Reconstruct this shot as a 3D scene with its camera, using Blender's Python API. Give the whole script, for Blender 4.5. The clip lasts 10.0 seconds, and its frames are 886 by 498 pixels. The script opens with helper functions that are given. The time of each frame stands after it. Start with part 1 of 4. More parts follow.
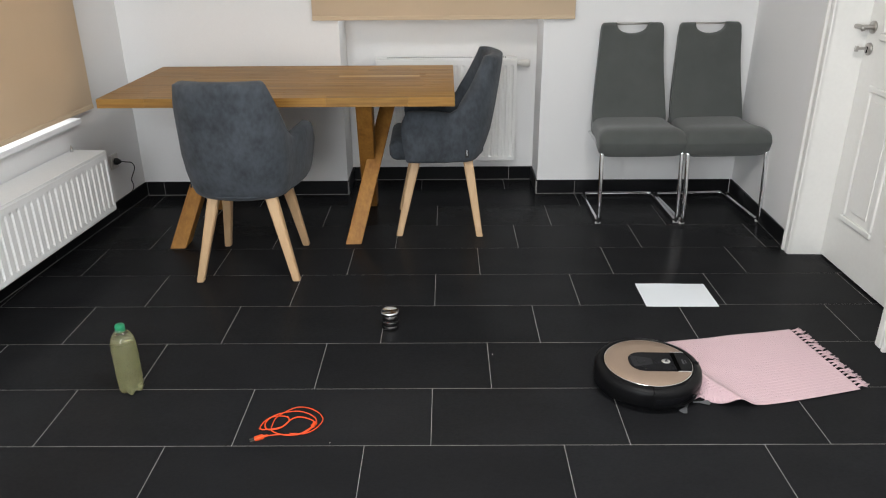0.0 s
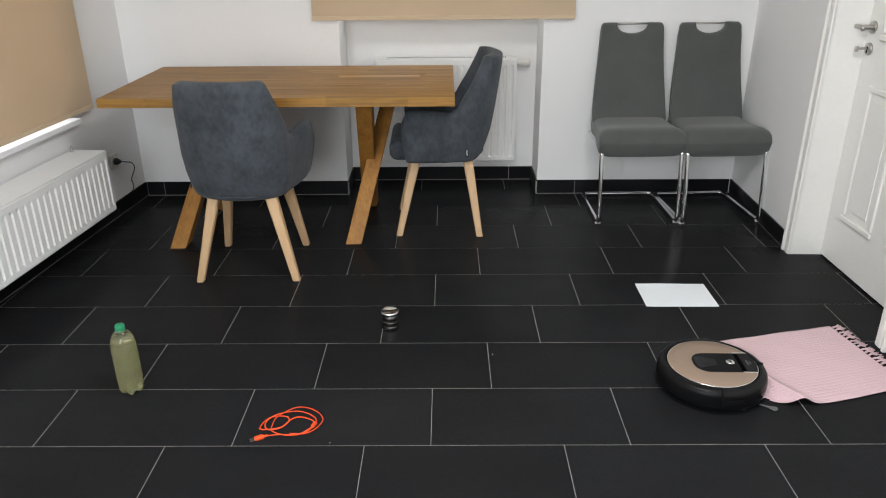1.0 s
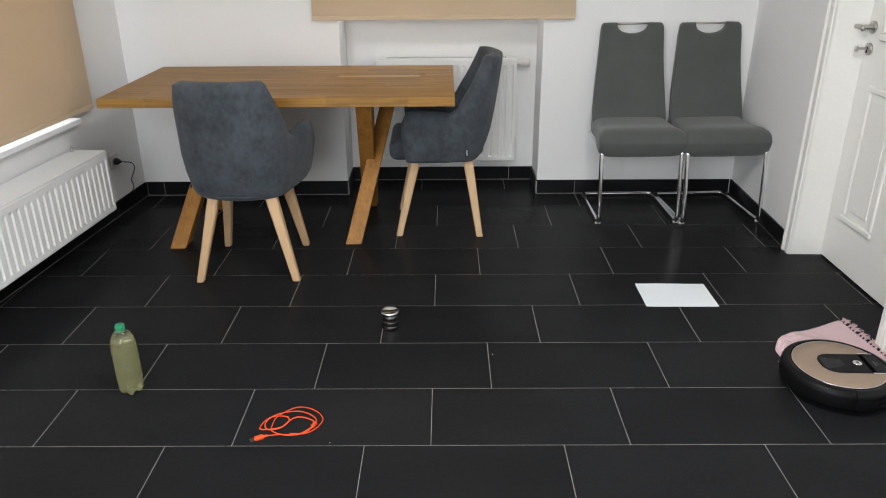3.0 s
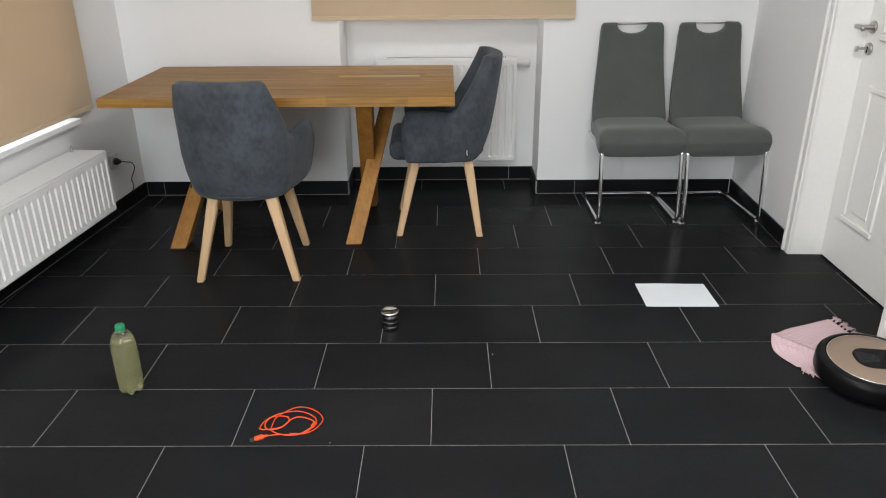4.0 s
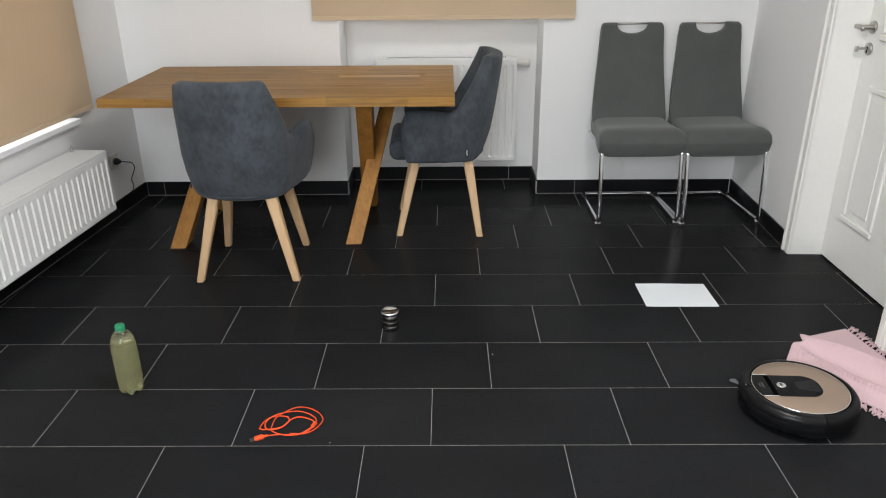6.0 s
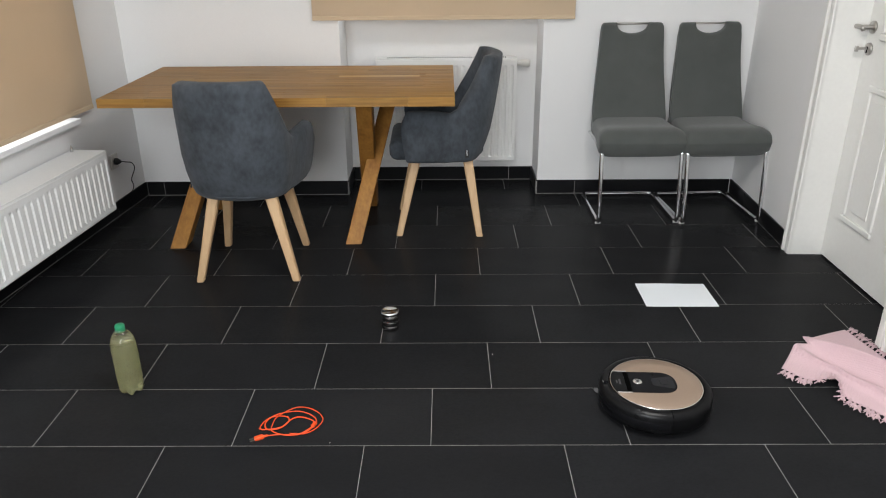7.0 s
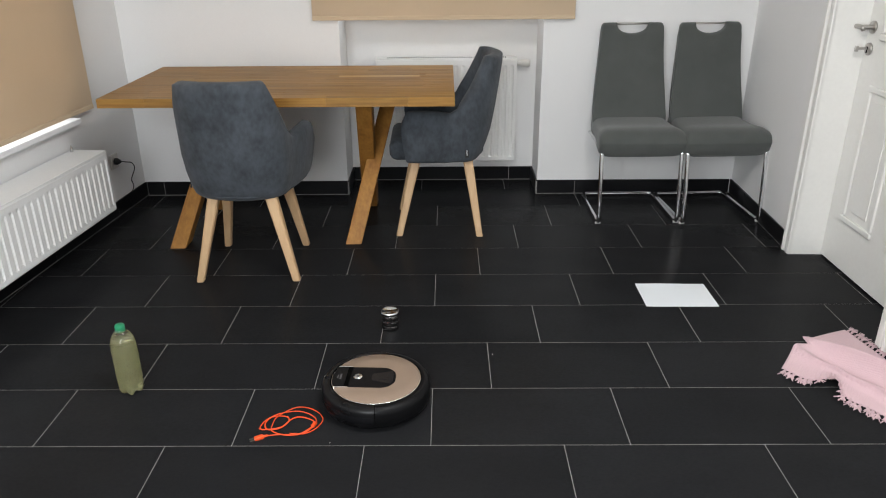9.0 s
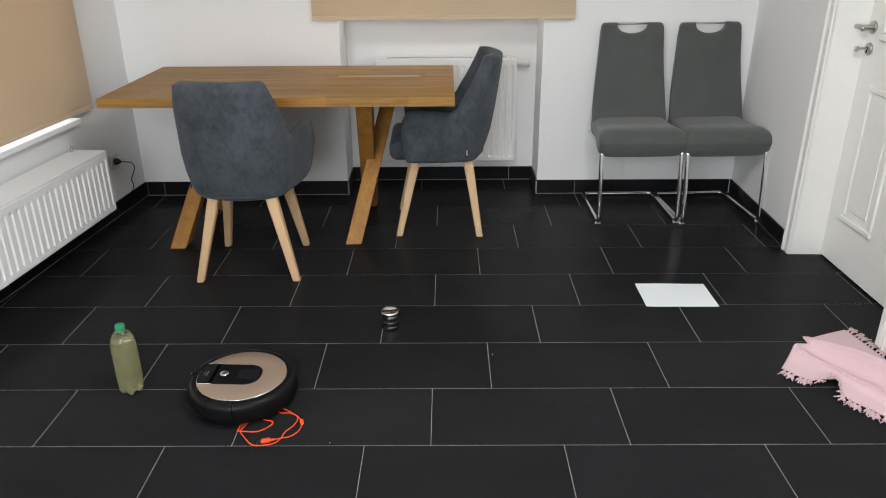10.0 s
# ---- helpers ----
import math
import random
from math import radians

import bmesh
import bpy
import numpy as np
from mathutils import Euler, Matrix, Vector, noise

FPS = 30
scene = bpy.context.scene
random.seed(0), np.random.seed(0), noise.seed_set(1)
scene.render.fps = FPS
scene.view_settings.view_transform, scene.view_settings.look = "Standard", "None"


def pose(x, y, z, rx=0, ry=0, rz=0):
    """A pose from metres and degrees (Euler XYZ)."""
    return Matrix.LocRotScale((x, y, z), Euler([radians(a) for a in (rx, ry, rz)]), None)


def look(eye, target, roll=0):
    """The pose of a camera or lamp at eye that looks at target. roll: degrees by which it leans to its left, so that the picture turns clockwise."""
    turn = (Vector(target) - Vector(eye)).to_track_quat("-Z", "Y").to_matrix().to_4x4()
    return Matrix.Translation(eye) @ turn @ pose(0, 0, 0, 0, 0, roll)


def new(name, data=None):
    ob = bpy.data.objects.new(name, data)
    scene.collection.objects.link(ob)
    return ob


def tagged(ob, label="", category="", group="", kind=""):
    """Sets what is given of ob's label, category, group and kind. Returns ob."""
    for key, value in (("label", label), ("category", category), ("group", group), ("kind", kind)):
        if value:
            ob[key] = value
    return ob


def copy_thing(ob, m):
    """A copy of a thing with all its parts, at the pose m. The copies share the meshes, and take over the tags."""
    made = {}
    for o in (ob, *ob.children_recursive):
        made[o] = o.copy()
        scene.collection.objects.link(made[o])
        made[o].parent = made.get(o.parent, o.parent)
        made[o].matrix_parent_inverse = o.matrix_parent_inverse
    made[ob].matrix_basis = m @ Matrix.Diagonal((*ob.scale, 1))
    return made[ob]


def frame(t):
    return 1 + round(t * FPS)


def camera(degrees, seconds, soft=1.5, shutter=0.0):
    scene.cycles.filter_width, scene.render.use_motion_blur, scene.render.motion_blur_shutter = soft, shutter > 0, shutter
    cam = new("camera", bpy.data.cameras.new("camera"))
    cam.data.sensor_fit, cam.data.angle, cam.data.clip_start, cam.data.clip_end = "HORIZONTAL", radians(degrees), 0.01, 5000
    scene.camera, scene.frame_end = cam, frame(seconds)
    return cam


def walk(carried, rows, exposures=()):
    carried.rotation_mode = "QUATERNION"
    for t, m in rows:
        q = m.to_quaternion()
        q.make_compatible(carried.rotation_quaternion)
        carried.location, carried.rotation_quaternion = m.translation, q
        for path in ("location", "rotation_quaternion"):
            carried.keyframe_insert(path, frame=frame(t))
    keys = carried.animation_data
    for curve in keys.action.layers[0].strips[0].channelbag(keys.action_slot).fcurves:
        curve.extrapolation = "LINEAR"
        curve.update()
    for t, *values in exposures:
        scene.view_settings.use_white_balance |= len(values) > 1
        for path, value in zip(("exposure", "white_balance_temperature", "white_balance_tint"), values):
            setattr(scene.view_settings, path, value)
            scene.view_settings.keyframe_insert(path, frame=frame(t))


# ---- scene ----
# camera: held still on a stand
cam = camera(61.97, 10.0, soft=1.1)
EYE = look((0.0506, -1.8017, 1.4171), (0.0353, 0.9536, 0.2306), -0.392)
walk(cam, [(0.0, EYE), (10.0, EYE)])

# ---- world and light ----
world = bpy.data.worlds.new("sky")
scene.world = world
world.use_nodes = True
wn = world.node_tree.nodes
sky = wn.new("ShaderNodeTexSky")
sky.sky_type = "NISHITA"
sky.sun_disc = False
sky.sun_elevation = radians(40)
sky.sun_rotation = radians(200)
wn["Background"].inputs["Strength"].default_value = 0.1
world.node_tree.links.new(sky.outputs[0], wn["Background"].inputs["Color"])


def area_lamp(name, eye, target, w, h, watts, rgb):
    d = bpy.data.lights.new(name, "AREA")
    d.shape, d.size, d.size_y, d.energy, d.color = "RECTANGLE", w, h, watts, rgb
    ob = new(name, d)
    ob.matrix_world = look(eye, target)
    return ob


# added fill lamps: one for an unseen window behind the stand, one overhead
area_lamp("window_daylight", (-0.70, -2.75, 1.55), (-0.1, 1.8, 0.8), 1.6, 1.4, 80, (0.93, 0.97, 1.0))
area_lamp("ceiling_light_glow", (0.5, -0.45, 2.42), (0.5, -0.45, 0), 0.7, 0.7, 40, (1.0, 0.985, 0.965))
# daylight outside the blinds of the two other windows
LEFT = pose(-1.711, 2.312, 0, 0, 0, -94.87)  # along the left wall: x from the corner towards the window, y into the room
left_glow = area_lamp("left_window_daylight", LEFT @ Vector((1.36, -0.16, 1.3)), LEFT @ Vector((1.36, 1.0, 1.1)), 1.4, 1.4, 21, (0.90, 0.95, 1.0))
area_lamp("niche_window_daylight", (0.03, 2.54, 1.6), (0.03, 2.0, 1.2), 1.0, 1.1, 9, (0.85, 0.92, 1.0))
scene.view_settings.exposure = 0.03


# ---- materials ----
def material(name, a, b=None, rough=0.6, metal=0.0, grain=60.0, patch=6.0, bump=0.1, stretch=(1, 1, 1),
             rand=0.0, rough_var=0.08, sheen=0.0, depth=0.002, coat=0.0, patch_mix=0.5, spec=0.5):
    """A surface with colour a varied to b by a coarse and a fine pattern, and relief by the fine one."""
    b = b or tuple(c * 0.8 for c in a)
    m = bpy.data.materials.new(name)
    m.use_nodes = True
    nt = m.node_tree
    N, L = nt.nodes, nt.links
    bs = N["Principled BSDF"]
    tc, mp = N.new("ShaderNodeTexCoord"), N.new("ShaderNodeMapping")
    mp.inputs["Scale"].default_value = stretch
    L.new(tc.outputs["Object"], mp.inputs["Vector"])
    info = N.new("ShaderNodeObjectInfo")
    shift = N.new("ShaderNodeVectorMath")
    shift.operation = "MULTIPLY_ADD"
    comb = N.new("ShaderNodeCombineXYZ")
    for k in range(3):
        L.new(info.outputs["Random"], comb.inputs[k])
    L.new(comb.outputs[0], shift.inputs[0])
    shift.inputs[1].default_value = (17, 31, 23)
    L.new(mp.outputs[0], shift.inputs[2])
    n1, n2 = N.new("ShaderNodeTexNoise"), N.new("ShaderNodeTexNoise")
    n1.inputs["Scale"].default_value, n1.inputs["Detail"].default_value = patch, 4
    n2.inputs["Scale"].default_value, n2.inputs["Detail"].default_value = grain, 5
    L.new(shift.outputs[0], n1.inputs["Vector"])
    L.new(shift.outputs[0], n2.inputs["Vector"])
    add = N.new("ShaderNodeMix")
    add.inputs["Factor"].default_value = patch_mix
    L.new(n2.outputs["Fac"], add.inputs[2])
    L.new(n1.outputs["Fac"], add.inputs[3])
    wide = N.new("ShaderNodeMapRange")
    wide.inputs["From Min"].default_value, wide.inputs["From Max"].default_value = 0.32, 0.68
    L.new(add.outputs[0], wide.inputs["Value"])
    mix = N.new("ShaderNodeMix")
    mix.data_type = "RGBA"
    mix.inputs[6].default_value, mix.inputs[7].default_value = (*a, 1), (*b, 1)
    L.new(wide.outputs[0], mix.inputs[0])
    colour = mix.outputs[2]
    if rand:
        hsv, rr = N.new("ShaderNodeHueSaturation"), N.new("ShaderNodeMapRange")
        rr.inputs["To Min"].default_value, rr.inputs["To Max"].default_value = 1 - rand, 1 + rand
        L.new(info.outputs["Random"], rr.inputs["Value"])
        L.new(rr.outputs[0], hsv.inputs["Value"])
        L.new(colour, hsv.inputs["Color"])
        colour = hsv.outputs[0]
    L.new(colour, bs.inputs["Base Color"])
    rv = N.new("ShaderNodeMapRange")
    rv.inputs["To Min"].default_value = max(0.02, rough - rough_var)
    rv.inputs["To Max"].default_value = min(1, rough + rough_var)
    L.new(n1.outputs["Fac"], rv.inputs["Value"])
    L.new(rv.outputs[0], bs.inputs["Roughness"])
    bs.inputs["Metallic"].default_value = metal
    bs.inputs["Specular IOR Level"].default_value = spec
    bs.inputs["Sheen Weight"].default_value = sheen
    bs.inputs["Coat Weight"].default_value = coat
    if bump:
        bp = N.new("ShaderNodeBump")
        bp.inputs["Strength"].default_value, bp.inputs["Distance"].default_value = bump, depth
        L.new(n2.outputs["Fac"], bp.inputs["Height"])
        L.new(bp.outputs[0], bs.inputs["Normal"])
    return m


def glass(name, rgb, rough=0.03, ior=1.45):
    m = material(name, rgb, rgb, rough=rough, bump=0, rough_var=0.01)
    bs = m.node_tree.nodes["Principled BSDF"]
    bs.inputs["Transmission Weight"].default_value = 1.0
    bs.inputs["IOR"].default_value = ior
    return m


M_WALL = material("white_wall_paint", (0.80, 0.795, 0.79), (0.76, 0.755, 0.75), rough=0.85, grain=220, patch=1.2, bump=0.12)
M_CEIL = material("ceiling_paint", (0.82, 0.82, 0.81), (0.78, 0.78, 0.77), rough=0.9, grain=150, bump=0.05)
M_TILE = material("black_slate_tile", (0.0116, 0.0117, 0.0127), (0.0164, 0.0166, 0.0178), rough=0.24, grain=90, patch=3, bump=0.03,
                  rand=0.12, stretch=(1, 1.6, 1), rough_var=0.02, depth=0.001, spec=0.03)
M_SKIRT = material("black_skirting_tile", (0.007, 0.007, 0.008), (0.011, 0.011, 0.012), rough=0.32, spec=0.15, grain=90, patch=5, bump=0.06, rand=0.15)
M_GROUT = material("grey_grout", (0.30, 0.29, 0.275), (0.17, 0.165, 0.16), rough=0.9, grain=120, patch=9, bump=0.2)
M_OAK = material("oiled_oak", (0.385, 0.205, 0.047), (0.225, 0.106, 0.020), rough=0.48, spec=0.35, grain=26, patch=7, bump=0.10,
                 stretch=(0.22, 4, 4), rand=0.17, patch_mix=0.35)
M_OAK_PALE = material("pale_sapwood_oak", (0.56, 0.36, 0.14), (0.46, 0.27, 0.09), rough=0.48, spec=0.35, grain=26, patch=7, bump=0.10, stretch=(0.22, 4, 4), patch_mix=0.35)
M_OAK_LEG = material("oiled_oak_leg", (0.42, 0.200, 0.042), (0.23, 0.094, 0.017), rough=0.42, grain=9, patch=2.2, bump=0.03,
                     stretch=(9, 9, 0.35), rand=0.14, patch_mix=0.6)
M_BEECH = material("pale_beech", (0.595, 0.403, 0.228), (0.495, 0.318, 0.17), rough=0.5, grain=24, patch=8, bump=0.06, stretch=(3, 3, 0.3), rand=0.06)
M_SUEDE = material("blue_grey_suede", (0.020, 0.025, 0.031), (0.066, 0.077, 0.091), rough=0.92, grain=45, patch=9, bump=0.25, sheen=0.08, patch_mix=0.62, stretch=(1.2, 1.2, 0.8))
M_GREY = material("grey_chair_fabric", (0.057, 0.063, 0.059), (0.084, 0.090, 0.085), rough=0.9, grain=500, patch=11, bump=0.35, sheen=0.25, patch_mix=0.45)
M_CHROME = material("chrome", (0.75, 0.75, 0.76), (0.68, 0.68, 0.69), rough=0.07, metal=1.0, bump=0, rough_var=0.03)
M_STEEL = material("brushed_steel", (0.52, 0.50, 0.47), (0.44, 0.42, 0.40), rough=0.32, metal=1.0, grain=200, bump=0.05)
M_ENAMEL = material("white_radiator_enamel", (0.82, 0.82, 0.81), (0.78, 0.78, 0.77), rough=0.35, patch=4, bump=0.03)
M_GRILLE = material("dark_grille_opening", (0.06, 0.06, 0.06), rough=0.9, bump=0)
M_DOOR = material("white_door_lacquer", (0.82, 0.81, 0.78), (0.78, 0.77, 0.74), rough=0.38, patch=3, bump=0.03)
M_DARKGAP = material("dark_gap", (0.003, 0.003, 0.003), rough=0.9, bump=0, spec=0.0)
M_BLIND = material("beige_blind_fabric", (0.66, 0.52, 0.365), (0.61, 0.475, 0.33), rough=0.95, grain=500, patch=2.5, bump=0.25, stretch=(1, 1, 1))
nt = M_BLIND.node_tree
thin = nt.nodes.new("ShaderNodeBsdfTranslucent")
thin.inputs["Color"].default_value = (0.62, 0.48, 0.32, 1)
both = nt.nodes.new("ShaderNodeMixShader")
both.inputs[0].default_value = 0.25
nt.links.new(nt.nodes["Principled BSDF"].outputs[0], both.inputs[1])
nt.links.new(thin.outputs[0], both.inputs[2])
nt.links.new(both.outputs[0], nt.nodes["Material Output"].inputs["Surface"])
M_HEM = material("beige_blind_hem", (0.60, 0.47, 0.32), (0.55, 0.42, 0.28), rough=0.9, grain=400, bump=0.2)
M_SILL = material("white_sill", (0.82, 0.82, 0.83), (0.78, 0.78, 0.79), rough=0.4, bump=0.02)
M_PLASTIC = material("white_socket_plastic", (0.72, 0.70, 0.66), rough=0.4, bump=0)
M_BLACK = material("black_plastic", (0.004, 0.004, 0.0045), (0.007, 0.007, 0.0075), rough=0.38, grain=400, bump=0.06, spec=0.12)
M_BUMPER = material("satin_black_bumper", (0.0045, 0.0045, 0.005), (0.008, 0.008, 0.0085), rough=0.30, grain=300, bump=0.04, spec=0.18)
M_GLOSS = material("gloss_black_panel", (0.006, 0.006, 0.007), (0.008, 0.008, 0.009), rough=0.09, bump=0, spec=0.06, rough_var=0.02)
M_LENS = material("smoked_lens", (0.012, 0.012, 0.014), rough=0.05, bump=0, spec=0.16)
M_BRONZE = material("champagne_bronze_plate", (0.255, 0.184, 0.135), (0.225, 0.163, 0.12), rough=0.5, metal=0.15, grain=300, patch=5, bump=0.02)
M_SILVER = material("silver_trim", (0.80, 0.79, 0.77), (0.72, 0.71, 0.69), rough=0.22, metal=1.0, bump=0)
M_GREYMARK = material("grey_print", (0.07, 0.07, 0.075), rough=0.6, bump=0)
M_BRUSH = material("translucent_grey_blade", (0.10, 0.104, 0.108), rough=0.6, bump=0)
M_RUG = material("pink_cotton_weave", (0.61, 0.43, 0.46), (0.55, 0.385, 0.412), rough=0.95, grain=420, patch=14, bump=0.5, stretch=(1, 2.2, 1), sheen=0.2, depth=0.0015, patch_mix=0.2)
M_TASSEL = material("pink_cotton_yarn", (0.62, 0.45, 0.475), (0.50, 0.35, 0.372), rough=0.95, grain=300, patch=40, bump=0.6, rand=0.10)
M_CORD = material("orange_cord", (0.86, 0.085, 0.012), (0.78, 0.07, 0.01), rough=0.45, bump=0.02)
M_PIN = material("plug_prong", (0.6, 0.58, 0.5), rough=0.3, metal=1.0, bump=0)
M_PAPER = material("white_paper", (0.70, 0.73, 0.76), (0.67, 0.70, 0.73), rough=0.8, grain=300, patch=4, bump=0.05)
M_CAP = material("green_cap", (0.02, 0.27, 0.13), (0.015, 0.22, 0.10), rough=0.4, bump=0.02)
M_PET = glass("clear_bottle_plastic", (0.90, 0.93, 0.86), rough=0.04, ior=1.40)
M_DRINK = material("cloudy_lemonade", (0.82, 0.79, 0.52), (0.77, 0.74, 0.45), rough=0.25, patch=10, bump=0)
M_DRINK.node_tree.nodes["Principled BSDF"].inputs["Transmission Weight"].default_value = 0.72
M_DRINK.node_tree.nodes["Principled BSDF"].inputs["IOR"].default_value = 1.33
M_WIRE = material("black_wire", (0.012, 0.012, 0.012), rough=0.5, bump=0)
M_TAG = material("white_print", (0.7, 0.7, 0.7), rough=0.7, bump=0)
# glowing face of the added, unseen ceiling fixture
M_FILL_PANEL = bpy.data.materials.new("fill_panel_diffuser")
M_FILL_PANEL.use_nodes = True
M_FILL_PANEL.node_tree.nodes["Principled BSDF"].inputs["Emission Color"].default_value = (1, 0.97, 0.92, 1)
M_FILL_PANEL.node_tree.nodes["Principled BSDF"].inputs["Emission Strength"].default_value = 2.0
M_PANE = glass("window_glass", (1, 1, 1), rough=0.0)


# ---- mesh helpers ----
def mesh_of(name, bm, mat, smooth=False):
    bmesh.ops.recalc_face_normals(bm, faces=bm.faces)
    me = bpy.data.meshes.new(name)
    bm.to_mesh(me)
    bm.free()
    me.materials.append(mat)
    if smooth:
        for p in me.polygons:
            p.use_smooth = True
    return me


def part(name, bm, mat, parent=None, label="", smooth=False, m=None):
    """Links a bmesh as one mesh object, under a thing or a part."""
    ob = new(name, mesh_of(name, bm, mat, smooth))
    ob.parent = parent
    if m is not None:
        ob.matrix_basis = m
    return tagged(ob, label)


def thing(name, m, label, category, group="", kind=""):
    ob = new(name)
    ob.empty_display_size = 0.05
    ob.matrix_basis = m
    return tagged(ob, label, category, group, kind)


def box(x0, x1, y0, y1, z0, z1, bevel=0.0, seg=2, bm=None):
    one = bmesh.new()
    bmesh.ops.create_cube(one, size=1.0)
    for v in one.verts:
        v.co = Vector(((x0 + x1) / 2 + v.co.x * (x1 - x0), (y0 + y1) / 2 + v.co.y * (y1 - y0), (z0 + z1) / 2 + v.co.z * (z1 - z0)))
    if bevel:
        bmesh.ops.bevel(one, geom=list(one.edges), offset=bevel, segments=seg, profile=0.5, affect="EDGES")
    if bm is None:
        return one
    tmp = bpy.data.meshes.new("tmp")
    one.to_mesh(tmp)
    one.free()
    bm.from_mesh(tmp)
    bpy.data.meshes.remove(tmp)
    return bm


def loft(rings, closed=True, caps=True, loop=False):
    """Faces between rings of points; closed: each ring is a loop; loop: the last ring meets the first."""
    bm = bmesh.new()
    vs = [[bm.verts.new(p) for p in r] for r in rings]
    n = len(rings[0])
    for i in range(len(vs) if loop else len(vs) - 1):
        a, b = vs[i], vs[(i + 1) % len(vs)]
        for j in range(n if closed else n - 1):
            k = (j + 1) % n
            bm.faces.new((a[j], a[k], b[k], b[j]))
    if caps and closed and not loop:
        bm.faces.new(vs[0])
        bm.faces.new(vs[-1])
    return bm


def lathe(profile, n=48, caps=True):
    """Turns (radius, height) pairs round the z axis."""
    return loft([[(r * math.cos(2 * math.pi * k / n), r * math.sin(2 * math.pi * k / n), z) for k in range(n)] for r, z in profile], caps=caps)


def tube(points, r, n=10, closed=False, caps=True):
    """A round bar along a line of points."""
    P = [Vector(p) for p in points]
    rings, side = [], None
    for i, p in enumerate(P):
        if closed:
            d = (P[(i + 1) % len(P)] - P[i - 1]).normalized()
        else:
            d = (P[min(i + 1, len(P) - 1)] - P[max(i - 1, 0)]).normalized()
        if side is None:
            side = d.orthogonal().normalized()
        side = (side - d * side.dot(d)).normalized()
        up = d.cross(side)
        rings.append([p + side * (r * math.cos(2 * math.pi * k / n)) + up * (r * math.sin(2 * math.pi * k / n)) for k in range(n)])
    return loft(rings, caps=caps, loop=closed)


def rounded(points, radius, seg=6):
    """A line of points with its corners rounded."""
    P, out = [Vector(p) for p in points], [Vector(points[0])]
    for a, b, c in zip(P, P[1:], P[2:]):
        d0, d1 = (a - b).normalized(), (c - b).normalized()
        s, e = b + d0 * radius, b + d1 * radius
        for k in range(seg + 1):
            t = k / seg
            out.append(s * (1 - t) ** 2 + b * 2 * t * (1 - t) + e * t * t)
    return out + [P[-1]]


def spline(points, n, closed=False):
    """n points along a smooth curve through the given ones, evenly spaced."""
    P = [Vector(p) for p in points]
    m, fine = len(P), []
    for i in range(m if closed else m - 1):
        g = (lambda k: P[k % m]) if closed else (lambda k: P[max(0, min(m - 1, k))])
        a, b, c, d = g(i - 1), g(i), g(i + 1), g(i + 2)
        for k in range(12):
            t = k / 12
            fine.append(0.5 * (2 * b + (c - a) * t + (2 * a - 5 * b + 4 * c - d) * t * t + (3 * b - a - 3 * c + d) * t ** 3))
    if not closed:
        fine.append(P[-1])
    cum = [0.0]
    for a, b in zip(fine, fine[1:]):
        cum.append(cum[-1] + (b - a).length)
    out, j = [], 0
    for k in range(n):
        s = cum[-1] * k / (n - 1)
        while j < len(cum) - 2 and cum[j + 1] < s:
            j += 1
        f = (s - cum[j]) / max(1e-9, cum[j + 1] - cum[j])
        out.append(fine[j].lerp(fine[j + 1], min(1, f)))
    return out


def prism(outline, z0, z1, bevel=0.0, seg=2):
    """A slab of the given outline in x and y."""
    bm = bmesh.new()
    low = [bm.verts.new((x, y, z0)) for x, y in outline]
    face = bm.faces.new(low)
    res = bmesh.ops.extrude_face_region(bm, geom=[face])
    top = [v for v in res["geom"] if isinstance(v, bmesh.types.BMVert)]
    for v in top:
        v.co.z = z1
    if bevel:
        edges = [e for e in bm.edges if all(abs(v.co.z - z1) < 1e-6 for v in e.verts)]
        bmesh.ops.bevel(bm, geom=edges, offset=bevel, segments=seg, profile=0.5, affect="EDGES")
    return bm


# ---- the room ----
YB, YN = 2.312, 2.585            # back wall, back of the niche
NX0, NX1 = -0.525, 0.578         # sides of the niche
RIGHT = pose(1.712, YB, 0, 0, 0, -91.9)      # along the right wall: x from the corner, y out of the room
H = 2.5


def wall(name, m, x0, x1, y0, y1, z0=0.0, z1=H):
    ob = part(name, box(x0, x1, y0, y1, z0, z1), M_WALL, None, m=m)
    return tagged(ob, "smooth white painted plaster wall", "wall", kind="structure")


I = Matrix.Identity(4)
wall("wall_north_left", I, -1.95, NX0, YB, YB + 0.4)
wall("wall_north_right", I, NX1, 1.95, YB, YB + 0.4)
wall("wall_niche_back", I, NX0, NX1, YN, YN + 0.127, 0, 1.0)
wall("wall_niche_top", I, NX0, NX1, YB, YB + 0.4, 2.2, H)
# left wall with its window opening
wall("wall_west_low", LEFT, 0.0, 5.4, -0.3, 0.0, 0, 0.57)
wall("wall_west_corner", LEFT, 0.0, 0.62, -0.3, 0.0, 0.57, H)
wall("wall_west_far_end", LEFT, 2.1, 5.4, -0.3, 0.0, 0.57, H)
wall("wall_west_top", LEFT, 0.62, 2.1, -0.3, 0.0, 2.1, H)
# right wall with the door opening
D0, D1 = 0.905, 1.735
wall("wall_east_corner", RIGHT, 0.0, D0 - 0.02, 0.0, 0.3)
# unseen slab added behind the door to keep outside light from leaking in
wall("wall_hall", RIGHT, D0 - 0.05, D1 + 0.05, 0.3, 0.4)
wall("wall_east_near", RIGHT, D1 + 0.02, 5.4, 0.0, 0.3)
wall("wall_east_top", RIGHT, D0 - 0.02, D1 + 0.02, 0.0, 0.3, 2.06, H)
